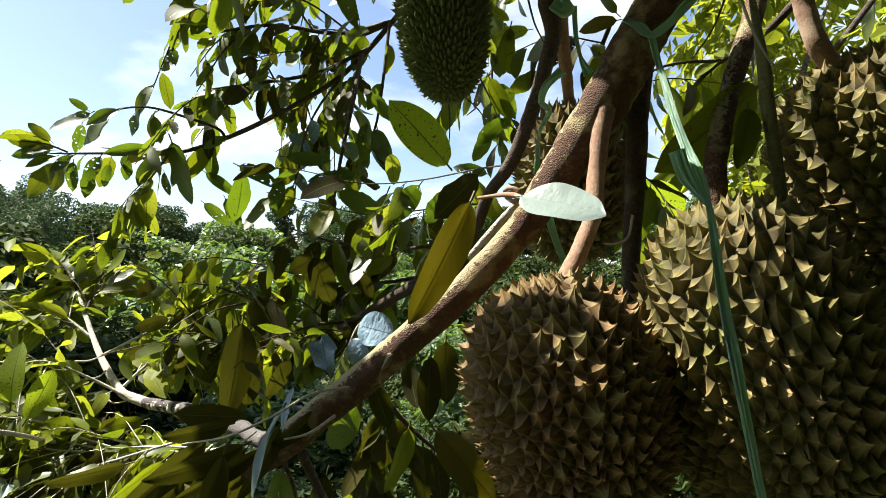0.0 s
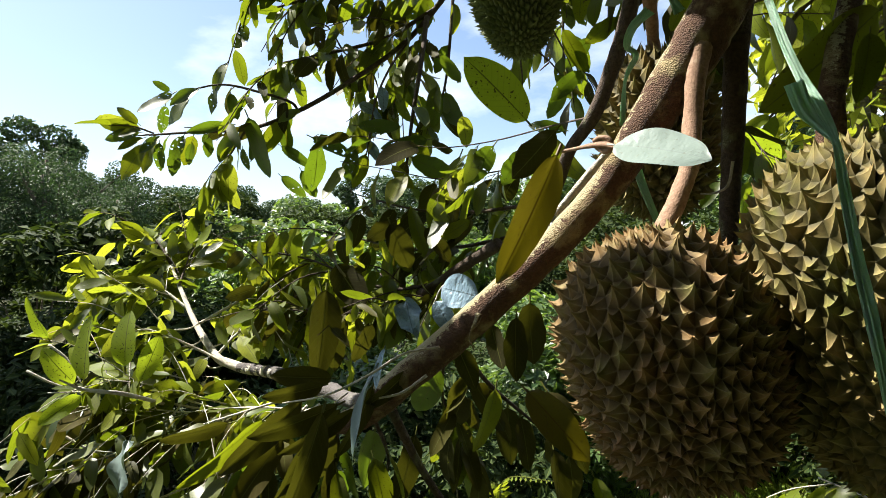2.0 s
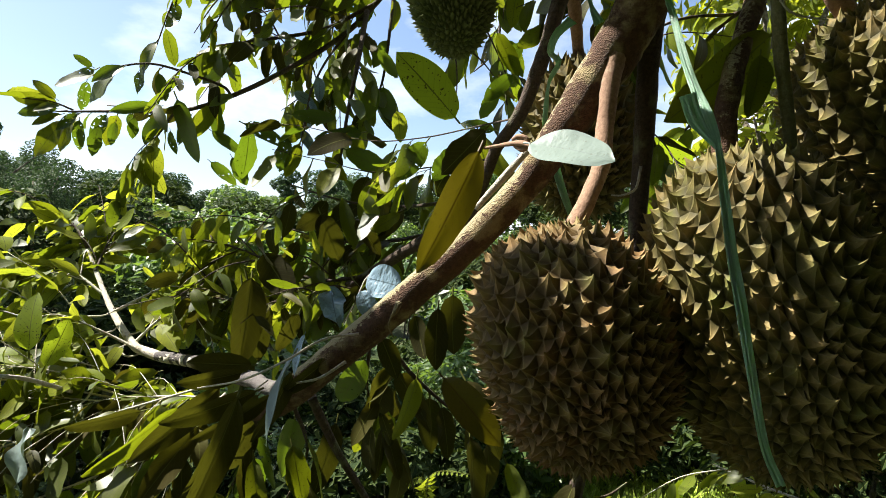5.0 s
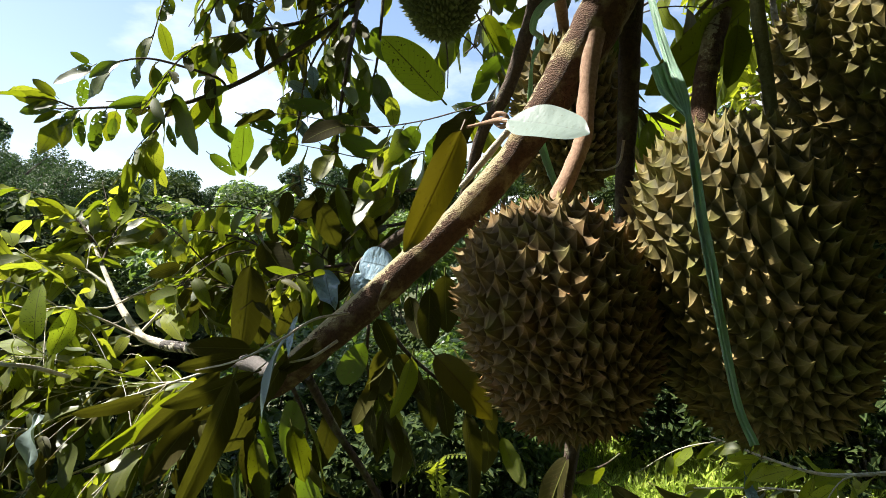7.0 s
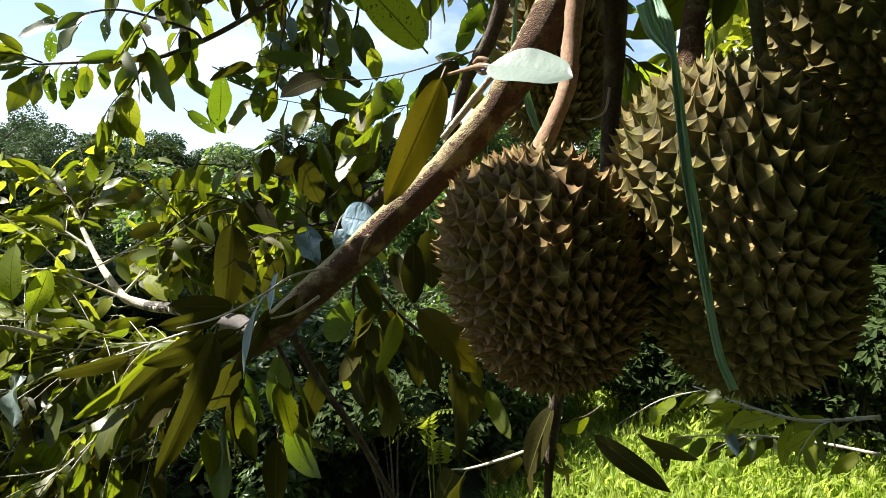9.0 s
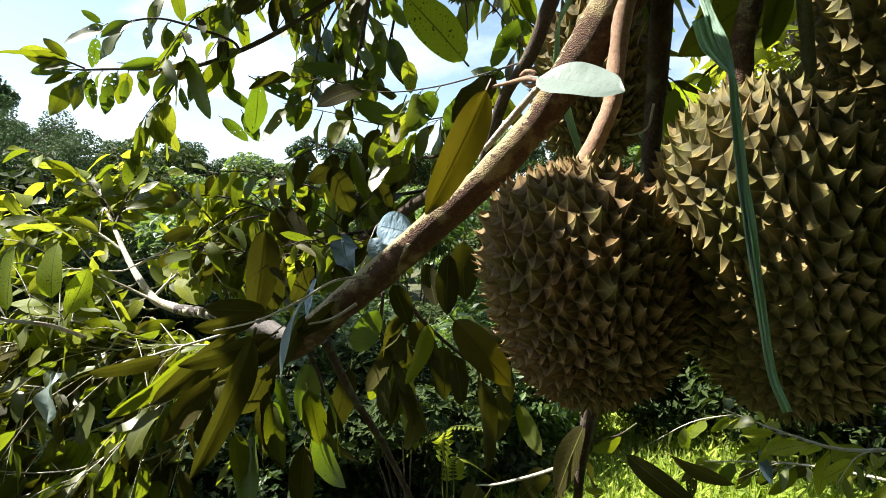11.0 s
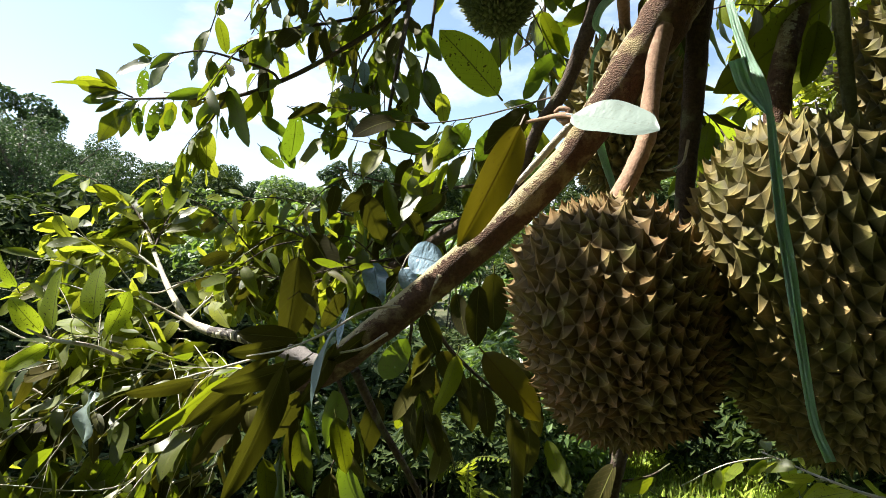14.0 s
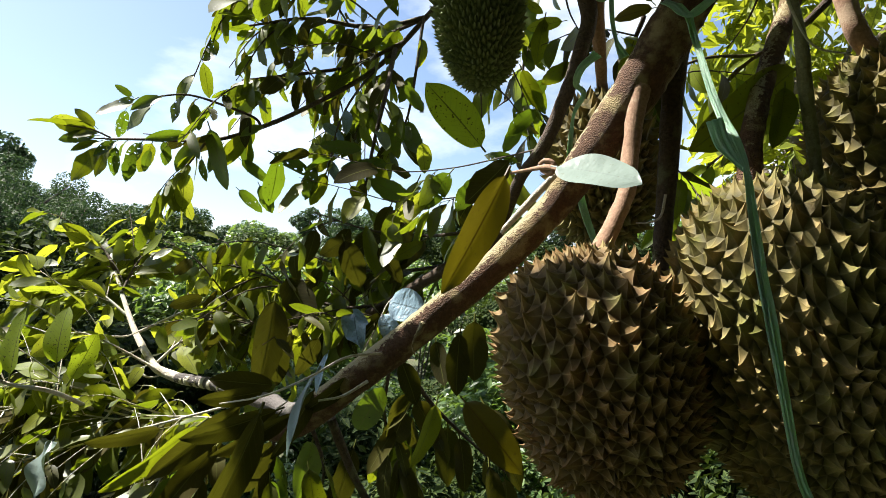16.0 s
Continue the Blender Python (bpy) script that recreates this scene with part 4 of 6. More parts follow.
outer = tube("branch", [(-0.19, 0.63, 1.40), (-0.25, 0.72, 1.380), (-0.288, 0.776, 1.375), (-0.325, 0.811, 1.371), (-0.41, 0.886, 1.371), (-0.47, 0.914, 1.373), (-0.509, 0.928, 1.374)], (0.009, 0.010, 0.0115, 0.0120, 0.0105, 0.0095, 0.0085), BARK_GREY, tree, 12, 10, 0.12, 3)
tube("branch", [(-0.502, 0.926, 1.373), (-0.535, 0.939, 1.379), (-0.563, 0.948, 1.39), (-0.636, 1.008, 1.438), (-0.715, 1.084, 1.503), (-0.762, 1.128, 1.551)], (0.0088, 0.0082, 0.0072, 0.0055, 0.0042, 0.003), BARK_PALE, tree, 12, 10, 0.08, 3)
ring_line = spline([(-0.367, 0.849, 1.37), (-0.41, 0.886, 1.371), (-0.458, 0.909, 1.372), (-0.502, 0.926, 1.373)], 12)
for k, w in ((6, 1), (12, 1), (17, 2), (21, 2), (25, 2), (29, 3), (33, 2)):
    tube("lichen_ring", [ring_line[k], ring_line[k + w]], (0.0112 - 0.00006 * k, 0.0110 - 0.00006 * k), BARK_PALE, outer, 12, 3, 0.05, k)
# bare pale twigs crossing under the outer branch
for k, pts in enumerate(([(-0.418, 0.822, 1.321), (-0.525, 0.804, 1.341), (-0.601, 0.783, 1.364), (-0.664, 0.761, 1.375), (-0.713, 0.746, 1.378)], [(-0.579, 0.803, 1.378), (-0.557, 0.801, 1.363), (-0.5, 0.807, 1.342), (-0.451, 0.808, 1.33)],
                         [(-0.63, 0.708, 1.331), (-0.633, 0.725, 1.346), (-0.628, 0.762, 1.364)], [(-0.685, 0.704, 1.341), (-0.66, 0.714, 1.343), (-0.636, 0.722, 1.345), (-0.627, 0.731, 1.348)], [(-0.603, 0.716, 1.325), (-0.607, 0.729, 1.332), (-0.603, 0.752, 1.35), (-0.568, 0.775, 1.343)],
                         [(-0.599, 0.842, 1.391), (-0.582, 0.84, 1.382), (-0.559, 0.84, 1.376)], [(-0.533, 0.806, 1.364), (-0.536, 0.785, 1.341), (-0.549, 0.76, 1.331)], [(-0.652, 0.962, 1.435), (-0.633, 0.974, 1.435), (-0.61, 0.978, 1.445)],
                         [(-0.622, 0.94, 1.408), (-0.603, 0.953, 1.411), (-0.6, 0.968, 1.42)], [(-0.575, 0.928, 1.381), (-0.557, 0.925, 1.373), (-0.54, 0.947, 1.376)], [(-0.586, 0.935, 1.388), (-0.594, 0.918, 1.39), (-0.605, 0.911, 1.39)],
                         [(-0.582, 0.952, 1.404), (-0.575, 0.968, 1.404), (-0.571, 0.983, 1.406)], [(-0.732, 0.771, 1.445), (-0.706, 0.776, 1.421), (-0.674, 0.768, 1.381)], [(-0.742, 0.741, 1.412), (-0.709, 0.752, 1.39), (-0.676, 0.765, 1.376)],
                         [(-0.499, 0.774, 1.313), (-0.488, 0.786, 1.327), (-0.484, 0.803, 1.337)], [(-0.657, 0.701, 1.336), (-0.628, 0.705, 1.317), (-0.594, 0.713, 1.298)], [(-0.278, 0.67, 1.363), (-0.258, 0.673, 1.382), (-0.231, 0.666, 1.403)])):
    tube("twig", pts, (0.0019, 0.0016, 0.0009), BARK_PALE, tree, 6, 5, 0.1, 50 + k)
tube("limb", [(0.206, 0.577, 1.843), (0.204, 0.604, 1.804), (0.207, 0.628, 1.709), (0.205, 0.638, 1.634), (0.201, 0.64, 1.556)], (0.016, 0.0125, 0.0115, 0.0105, 0.009), BARK_DARK, tree, 12, 8, 0.12, 4)
tube("limb", [(1.0, 0.9, 3.0), (0.5, 0.8, 2.4), (0.145, 0.659, 1.989), (0.119, 0.656, 1.87), (0.095, 0.668, 1.785), (0.072, 0.685, 1.727), (0.045, 0.714, 1.688), (0.029, 0.75, 1.64), (0, 0.851, 1.56)], (0.03, 0.02, 0.012, 0.0095, 0.0092, 0.0085, 0.0075, 0.007, 0.005), BARK_DARK, tree, 12, 8, 0.16, 6)
tube("twig", [(0.07, 0.568, 1.668), (0.046, 0.573, 1.641), (0.016, 0.576, 1.607)], (0.0035, 0.004, 0.003), BARK_PALE, tree, 8, 6, 0.15, 7)
tube("twig", [(0.063, 0.494, 1.659), (0.054, 0.514, 1.665), (0.043, 0.535, 1.667), (0.024, 0.557, 1.667)], (0.0018, 0.003, 0.002, 0.0015), STALK, tree, 8, 6, 0.2, 8)
tube("limb", [(-0.05, 0.9, 1.577), (-0.104, 0.945, 1.546), (-0.197, 0.977, 1.49), (-0.335, 1.039, 1.446)], (0.011, 0.010, 0.008, 0.004), BARK_DARK, tree, 10, 6, 0.1, 9)
tube("limb", [(-0.17, 0.634, 1.392), (-0.147, 0.671, 1.315), (-0.111, 0.7, 1.234), (-0.071, 0.722, 1.134)], (0.006, 0.005, 0.0045, 0.004), BARK_DARK, tree, 10, 6, 0.1, 10)

MIX = [LEAF, LEAF, LEAF_BRONZE_SHADED, LEAF_BRONZE_SHADED, LEAF_HOLED]
SHADED_MIX = [LEAF_BRONZE_SHADED, LEAF_BRONZE_SHADED, LEAF, LEAF_HOLED]
BRIGHT = [LEAF, LEAF_YOUNG, LEAF_YOUNG]
TOP = [LEAF_HOLED, LEAF_HOLED, LEAF_HOLED, LEAF, LEAF_BRONZE_SHADED]
# high sprig reaching out against the sky
twig(tree, [(-0.097, 1.168, 2.16), (-0.233, 1.187, 2.02), (-0.378, 1.15, 1.914), (-0.485, 1.124, 1.855), (-0.576, 1.12, 1.831), (-0.699, 1.132, 1.834), (-0.801, 1.126, 1.832)], 0.0062, 14, 0.085, TOP, 101, 0.7, 0.8, start=0.45)
twig(tree, [(-0.465, 1.131, 1.864), (-0.478, 1.12, 1.882), (-0.53, 1.093, 1.898), (-0.593, 1.068, 1.911), (-0.656, 1.058, 1.902), (-0.716, 1.05, 1.878)], 0.0035, 4, 0.08, TOP, 102, 0.6, 0.7, start=0.3, subs=0, reach=0.12)
twig(tree, [(-0.576, 1.12, 1.831), (-0.615, 1.131, 1.789), (-0.654, 1.139, 1.743), (-0.693, 1.156, 1.698)], 0.003, 10, 0.08, [LEAF, LEAF, LEAF_YOUNG], 103, 0.8, 0.6, subs=3, reach=0.1)
twig(tree, [(-0.793, 1.131, 1.836), (-0.823, 1.106, 1.848), (-0.871, 1.094, 1.851)], 0.002, 3, 0.085, BRIGHT, 104, 0.1, 0.7)
# mass of leaves above
twig(tree, [(-0.132, 1.175, 2.126), (-0.243, 1.174, 2.102), (-0.377, 1.137, 2.104), (-0.493, 1.106, 2.073)], 0.006, 25, 0.09, TOP, 105, 0.8, subs=6, reach=0.2, joined=True)
twig(tree, [(-0.181, 1.184, 2.073), (-0.295, 1.193, 2.023), (-0.426, 1.145, 1.982), (-0.508, 1.118, 1.961)], 0.005, 23, 0.09, TOP, 106, 0.8, subs=5, reach=0.2, joined=True)
twig(tree, [(0.021, 1.095, 2.297), (-0.28, 1.12, 2.196), (-0.423, 1.099, 2.15), (-0.526, 1.076, 2.105)], 0.006, 25, 0.09, TOP, 107, 0.8, subs=6, reach=0.2, joined=True)
twig(tree, [(-0.196, 1.184, 2.059), (-0.228, 1.262, 2.021), (-0.275, 1.273, 1.958), (-0.315, 1.283, 1.882)], 0.005, 21, 0.09, TOP, 108, 0.8, subs=5, reach=0.18, joined=True)
twig(tree, [(-0.132, 1.175, 2.126), (-0.277, 1.276, 2.105), (-0.345, 1.287, 2.029), (-0.398, 1.289, 1.976)], 0.005, 21, 0.09, TOP, 109, 0.8, subs=5, reach=0.18, joined=True)
twig(tree, [(-0.195, 1.179, 2.057), (-0.196, 1.085, 1.927), (-0.213, 1.059, 1.81), (-0.235, 1.073, 1.686)], 0.006, 8, 0.09, MIX, 110, 0.6)
twig(tree, [(-0.23, 1.186, 2.022), (-0.265, 1.121, 1.938), (-0.289, 1.083, 1.859), (-0.3, 1.048, 1.753)], 0.003, 6, 0.075, [LEAF_SKY_SHEEN, LEAF], 111, 0.9, start=0.5)
twig(tree, [(-0.134, 1.171, 2.124), (-0.153, 1.146, 1.922), (-0.178, 1.16, 1.854)], 0.004, 7, 0.09, TOP, 112, 0.8, subs=1, reach=0.15)
twig(tree, [(0.117, 1.143, 2.207), (0.093, 1.146, 2.089), (0.081, 1.14, 1.967), (0.097, 1.12, 1.845)], 0.004, 12, 0.10, TOP, 113, 0.8, subs=3, reach=0.16, joined=True)
twig(tree, [(0.156, 0.953, 2.125), (0.1, 0.98, 2.088), (0.061, 1.006, 2.039), (0.047, 1.033, 1.975)], 0.004, 10, 0.10, TOP, 114, 0.8, subs=3, reach=0.16)
# hanging middle sprays
twig(tree, [(0.075, 0.705, 1.73), (0.034, 0.837, 1.747), (-0.057, 0.938, 1.747), (-0.159, 0.977, 1.748), (-0.272, 0.949, 1.768), (-0.376, 0.965, 1.776)], 0.0014, 8, 0.10, MIX, 115, 0.7, subs=1, reach=0.16)
twig(tree, [(0.048, 0.794, 1.691), (-0.038, 0.945, 1.699), (-0.15, 0.986, 1.694), (-0.236, 0.966, 1.711), (-0.333, 0.988, 1.734)], 0.0014, 7, 0.10, MIX, 116, 0.8, subs=1, reach=0.16)
twig(tree, [(0.026, 0.85, 1.637), (-0.101, 0.996, 1.634), (-0.209, 1.03, 1.645), (-0.321, 1.051, 1.678)], 0.0035, 12, 0.082, MIX, 117, 0.9, subs=3, reach=0.18)
twig(tree, [(0, 0.952, 1.594), (-0.126, 1.044, 1.572), (-0.239, 1.075, 1.571), (-0.366, 1.092, 1.604)], 0.004, 18, 0.086, MIX, 118, 0.9, subs=5, reach=0.18)
twig(tree, [(-0.052, 0.95, 1.575), (-0.159, 0.986, 1.514), (-0.266, 1.013, 1.501), (-0.396, 1.027, 1.551), (-0.479, 1.047, 1.571)], 0.004, 30, 0.080, BRIGHT, 119, 0.8, subs=14, reach=0.18)
twig(tree, [(-0.104, 0.945, 1.546), (-0.196, 0.975, 1.475), (-0.287, 0.95, 1.459), (-0.391, 0.968, 1.465), (-0.464, 0.996, 1.511)], 0.004, 24, 0.080, MIX, 120, 0.8, subs=11, reach=0.18)
# outer end of the limb
twig(tree, [(-0.762, 1.128, 1.551), (-0.8, 1.151, 1.591), (-0.836, 1.15, 1.62)], 0.004, 16, 0.082, BRIGHT, 121, 0.3, subs=5, reach=0.14)
twig(tree, [(-0.717, 1.083, 1.508), (-0.73, 1.137, 1.556), (-0.73, 1.173, 1.591)], 0.003, 16, 0.082, BRIGHT, 122, 0.3, subs=5, reach=0.14)
twig(tree, [(-0.675, 1.046, 1.464), (-0.747, 1.063, 1.505), (-0.827, 1.067, 1.526), (-0.866, 1.035, 1.517)], 0.003, 22, 0.082, BRIGHT, 123, 0.4, mat=BARK_PALE, subs=12, reach=0.16, joined=True)
twig(tree, [(-0.634, 1.009, 1.438), (-0.574, 1.049, 1.475), (-0.516, 1.082, 1.504), (-0.449, 1.11, 1.491)], 0.003, 24, 0.086, BRIGHT, 124, 0.6, mat=BARK_PALE, subs=10, reach=0.16, joined=True)
twig(tree, [(-0.563, 0.948, 1.39), (-0.525, 0.978, 1.433), (-0.461, 0.991, 1.452), (-0.39, 1.017, 1.428)], 0.003, 22, 0.074, BRIGHT, 125, 0.6, mat=BARK_PALE, subs=9, reach=0.16)
twig(tree, [(-0.539, 0.936, 1.379), (-0.602, 0.929, 1.413), (-0.644, 0.882, 1.448), (-0.665, 0.84, 1.447)], 0.003, 20, 0.074, BRIGHT, 126, 0.4, mat=BARK_PALE, subs=8, reach=0.16)
twig(tree, [(-0.287, 0.775, 1.352), (-0.41, 0.817, 1.33), (-0.521, 0.821, 1.352), (-0.586, 0.784, 1.382), (-0.636, 0.748, 1.398)], 0.002, 26, 0.074, BRIGHT, 127, 0.5, mat=BARK_PALE, subs=11, reach=0.18)
twig(tree, [(-0.307, 0.766, 1.347), (-0.411, 0.787, 1.347), (-0.524, 0.789, 1.338), (-0.612, 0.757, 1.358), (-0.648, 0.728, 1.363)], 0.002, 26, 0.074, MIX, 128, 0.6, mat=BARK_PALE, subs=10, reach=0.18)
twig(tree, [(-0.335, 0.733, 1.377), (-0.436, 0.73, 1.347), (-0.532, 0.719, 1.319), (-0.591, 0.667, 1.306), (-0.632, 0.624, 1.294)], 0.002, 26, 0.074, MIX, 129, 0.8, mat=BARK_PALE, subs=10, reach=0.18)
twig(tree, [(-0.295, 0.695, 1.378), (-0.346, 0.68, 1.33), (-0.405, 0.668, 1.289), (-0.468, 0.64, 1.233), (-0.547, 0.605, 1.236)], 0.002, 24, 0.074, MIX, 130, 0.9, mat=BARK_PALE, subs=9, reach=0.18)
twig(tree, [(-0.244, 0.661, 1.379), (-0.252, 0.674, 1.323), (-0.276, 0.668, 1.272)], 0.003, 7, 0.12, SHADED_MIX, 131, 1.2, subs=0, reach=0.14)
twig(tree, [(-0.204, 0.674, 1.375), (-0.189, 0.69, 1.309), (-0.213, 0.682, 1.25)], 0.003, 5, 0.11, SHADED_MIX, 132, 1.2, subs=0, reach=0.14)
# lowest twigs of the outer side
twig(tree, [(-0.406, 0.721, 1.292), (-0.48, 0.693, 1.262), (-0.565, 0.665, 1.237), (-0.652, 0.636, 1.221)], 0.002, 16, 0.078, [LEAF, LEAF_FRESH, LEAF_YOUNG], 151, 0.7, mat=BARK_PALE, subs=6, reach=0.13)
twig(tree, [(-0.341, 0.685, 1.261), (-0.405, 0.658, 1.233), (-0.479, 0.631, 1.222), (-0.561, 0.603, 1.198)], 0.002, 14, 0.08, [LEAF, LEAF_BRONZE_SHADED, LEAF_FRESH], 152, 0.8, mat=BARK_PALE, subs=5, reach=0.13)
twig(tree, [(-0.569, 0.788, 1.31), (-0.649, 0.76, 1.282), (-0.725, 0.732, 1.249), (-0.781, 0.706, 1.225)], 0.002, 14, 0.078, [LEAF_FRESH, LEAF, LEAF_YOUNG], 153, 0.6, mat=BARK_PALE, subs=6, reach=0.13)
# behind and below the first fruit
twig(tree, [(-0.095, 0.762, 1.431), (-0.069, 0.807, 1.38), (-0.02, 0.829, 1.329), (0.049, 0.832, 1.273)], 0.004, 6, 0.12, [LEAF_BRONZE_SHADED], 133, 1.2, subs=1, reach=0.18)
twig(tree, [(-0.136, 0.856, 1.416), (-0.145, 0.889, 1.334), (-0.117, 0.878, 1.279)], 0.003, 6, 0.12, SHADED_MIX, 134, 1.2, subs=1, reach=0.16)
twig(tree, [(0.146, 0.648, 1.327), (0.141, 0.661, 1.272), (0.136, 0.67, 1.217), (0.129, 0.664, 1.122)], 0.010, 3, 0.11, [LEAF_BRONZE_SHADED], 135, 0.6)
twig(tree, [(0.138, 0.662, 1.249), (0.107, 0.694, 1.212), (0.041, 0.735, 1.17), (0.009, 0.761, 1.154)], 0.003, 4, 0.10, [LEAF_BRONZE_SHADED], 136, 0.9, mat=BARK_PALE)
twig(tree, [(0.56, 0.692, 1.248), (0.491, 0.731, 1.228), (0.437, 0.765, 1.234), (0.381, 0.831, 1.243)], 0.003, 14, 0.06, BRIGHT, 137, 0.4, mat=BARK_PALE, subs=3, reach=0.12)
twig(tree, [(0.636, 0.788, 1.148), (0.573, 0.833, 1.147), (0.497, 0.875, 1.141), (0.391, 0.916, 1.123)], 0.003, 8, 0.06, MIX, 138, 0.5, mat=BARK_PALE, subs=2, reach=0.14)
# right side, behind the fruits
twig(tree, [(1.1, 1.0, 2.6), (0.551, 0.845, 2.036), (0.504, 0.9, 1.981), (0.443, 0.946, 1.942), (0.392, 0.99, 1.877)], 0.008, 16, 0.09, [LEAF_YOUNG, LEAF_YOUNG, LEAF], 139, 0.8, subs=3, reach=0.2, joined=True)
twig(tree, [(1.1, 1.1, 2.5), (0.657, 0.924, 1.991), (0.602, 0.988, 1.917), (0.529, 1.043, 1.871), (0.426, 1.052, 1.787)], 0.006, 14, 0.09, [LEAF_YOUNG, LEAF, LEAF_YOUNG], 140, 0.8, subs=2, reach=0.2, joined=True)
twig(tree, [(0.253, 0.883, 1.993), (0.242, 0.912, 1.93), (0.277, 0.939, 1.805), (0.331, 0.936, 1.728)], 0.004, 14, 0.11, MIX, 141, 0.9, subs=5, reach=0.2)



def shade_crown(count, seed):
    """Unseen crown leaves added over and behind the standpoint to shade the fruits, open towards the clearing and the
    low sky.
    """
    rnd = random.Random(seed)
    n = 0
    while n < count:
        a, e, r = rnd.uniform(-180, 180), rnd.uniform(-5, 88), rnd.uniform(0.9, 2.4)
        if (-112 < a < -35 and e < 66) or (-35 <= a < 60 and e < 38) or (60 <= a < 100 and e < 45) or e < 12:
            continue
        p = Vector((r * math.sin(radians(a)) * math.cos(radians(e)), r * math.cos(radians(a)) * math.cos(radians(e)), 1.58 + r * math.sin(radians(e))))
        crown_leaf(p, rnd)
        n += 1


def crown_leaf(p, rnd):
    way = Vector((rnd.uniform(-1, 1), rnd.uniform(-1, 1), -rnd.uniform(0.1, 1.2)))
    nor = Vector((rnd.uniform(-0.7, 0.7), rnd.uniform(-0.7, 0.7), 1))
    add_joined(leaf_pose(p, way, nor, rnd.uniform(0.10, 0.16), 1.0), CROWN_LEAF, rnd.randrange(len(SHAPES)))


def shade_spray(over, radius, near, far, count, seed):
    """Unseen leaves added high on the sunny side of the fruits to shade them, with gaps where sun comes through."""
    rnd = random.Random(seed)
    u = SUN_DIR.orthogonal().normalized()
    v = SUN_DIR.cross(u)
    for _ in range(count):
        a, r = rnd.uniform(0, 6.28), radius * math.sqrt(rnd.random())
        p = Vector(over) + u * r * math.cos(a) + v * r * math.sin(a) + SUN_DIR * rnd.uniform(near, far)
        way = Vector((rnd.uniform(-1, 1), rnd.uniform(-1, 1), -rnd.uniform(0.1, 0.6))).normalized()
        ln = rnd.uniform(0.065, 0.10)
        if in_gap((p, p + way * ln * 0.5, p + way * ln), GAPS):
            continue
        nor = SUN_DIR + Vector((rnd.uniform(-0.5, 0.5), rnd.uniform(-0.5, 0.5), rnd.uniform(-0.5, 0.5)))
        add_joined(leaf_pose(p, way, nor, ln, 1.0), CROWN_LEAF, rnd.randrange(len(SHAPES)))


shade_crown(4200, 77)


def shade_bough(count, seed):
    """Unseen leaves added low beside and behind the standpoint, towards the trunk, to block light from there."""
    rnd = random.Random(seed)
    for _ in range(count):
        a, e, r = rnd.uniform(55, 256), rnd.uniform(-48, 75), rnd.uniform(0.7, 1.5)
        p = Vector((r * math.sin(radians(a)) * math.cos(radians(e)), r * math.cos(radians(a)) * math.cos(radians(e)), 1.58 + r * math.sin(radians(e))))
        crown_leaf(p, rnd)


shade_bough(5800, 91)
# added leaf discs out of view, shading the fruits and the limb's lower end
shade_spray((0.103, 0.479, 1.461), 0.13, 0.62, 1.1, 900, 78)
shade_spray((0.314, 0.447, 1.471), 0.19, 0.62, 1.1, 2400, 79)
shade_spray((-0.15, 0.62, 1.43), 0.07, 1.0, 1.5, 420, 83)
shade_spray((0.50, 0.60, 1.68), 0.18, 0.62, 1.1, 1500, 81)
for J in list(JOINED.values()):
    tagged(link_mesh("foliage", np.concatenate(J["v"]), J["f"], J["mat"], tree, True, np.concatenate(J["uv"])), kind="stuff")

# ---- leaves that stand out against the sky and the shade ----
rl = random.Random(404)


def leaf_at(parent, base, tip, mat, wide=1.0, lean=(0, 0, 0)):
    """A leaf from base to tip, broad side roughly towards the clearing's near edge."""
    b, t = Vector(base), Vector(tip)
    nor = Vector((lean[0] + rl.uniform(-0.35, 0.35), -1.0 + lean[1], lean[2] + rl.uniform(-0.1, 0.5)))
    return put_leaf(parent, b, t - b, nor, (t - b).length, mat, rl.choice((0, 2, 3, 5)), wide)


sprig = tube("branch", [(-0.801, 1.125, 1.833), (-0.819, 1.119, 1.831), (-0.837, 1.111, 1.834)], (0.002, 0.0015, 0.001), BARK_DARK, tree, 6, 4)
for b, t in (((-0.804, 1.121, 1.843), (-0.883, 1.07, 1.853)), ((-0.808, 1.119, 1.838), (-0.872, 1.074, 1.823)), ((-0.811, 1.114, 1.85), (-0.849, 1.088, 1.891)), ((-0.805, 1.123, 1.828), (-0.854, 1.092, 1.802)),
             ((-0.802, 1.127, 1.823), (-0.853, 1.09, 1.739)), ((-0.788, 1.125, 1.817), (-0.814, 1.106, 1.75)), ((-0.774, 1.122, 1.822), (-0.785, 1.126, 1.751))):
    leaf_at(sprig, b, t, LEAF if rl.random() < 0.6 else LEAF_HOLED, 1.05)
twigs = tube("branch", [(-0.576, 1.12, 1.831), (-0.608, 1.114, 1.835), (-0.705, 1.103, 1.839)], (0.003, 0.0025, 0.001), BARK_DARK, tree, 6, 4)
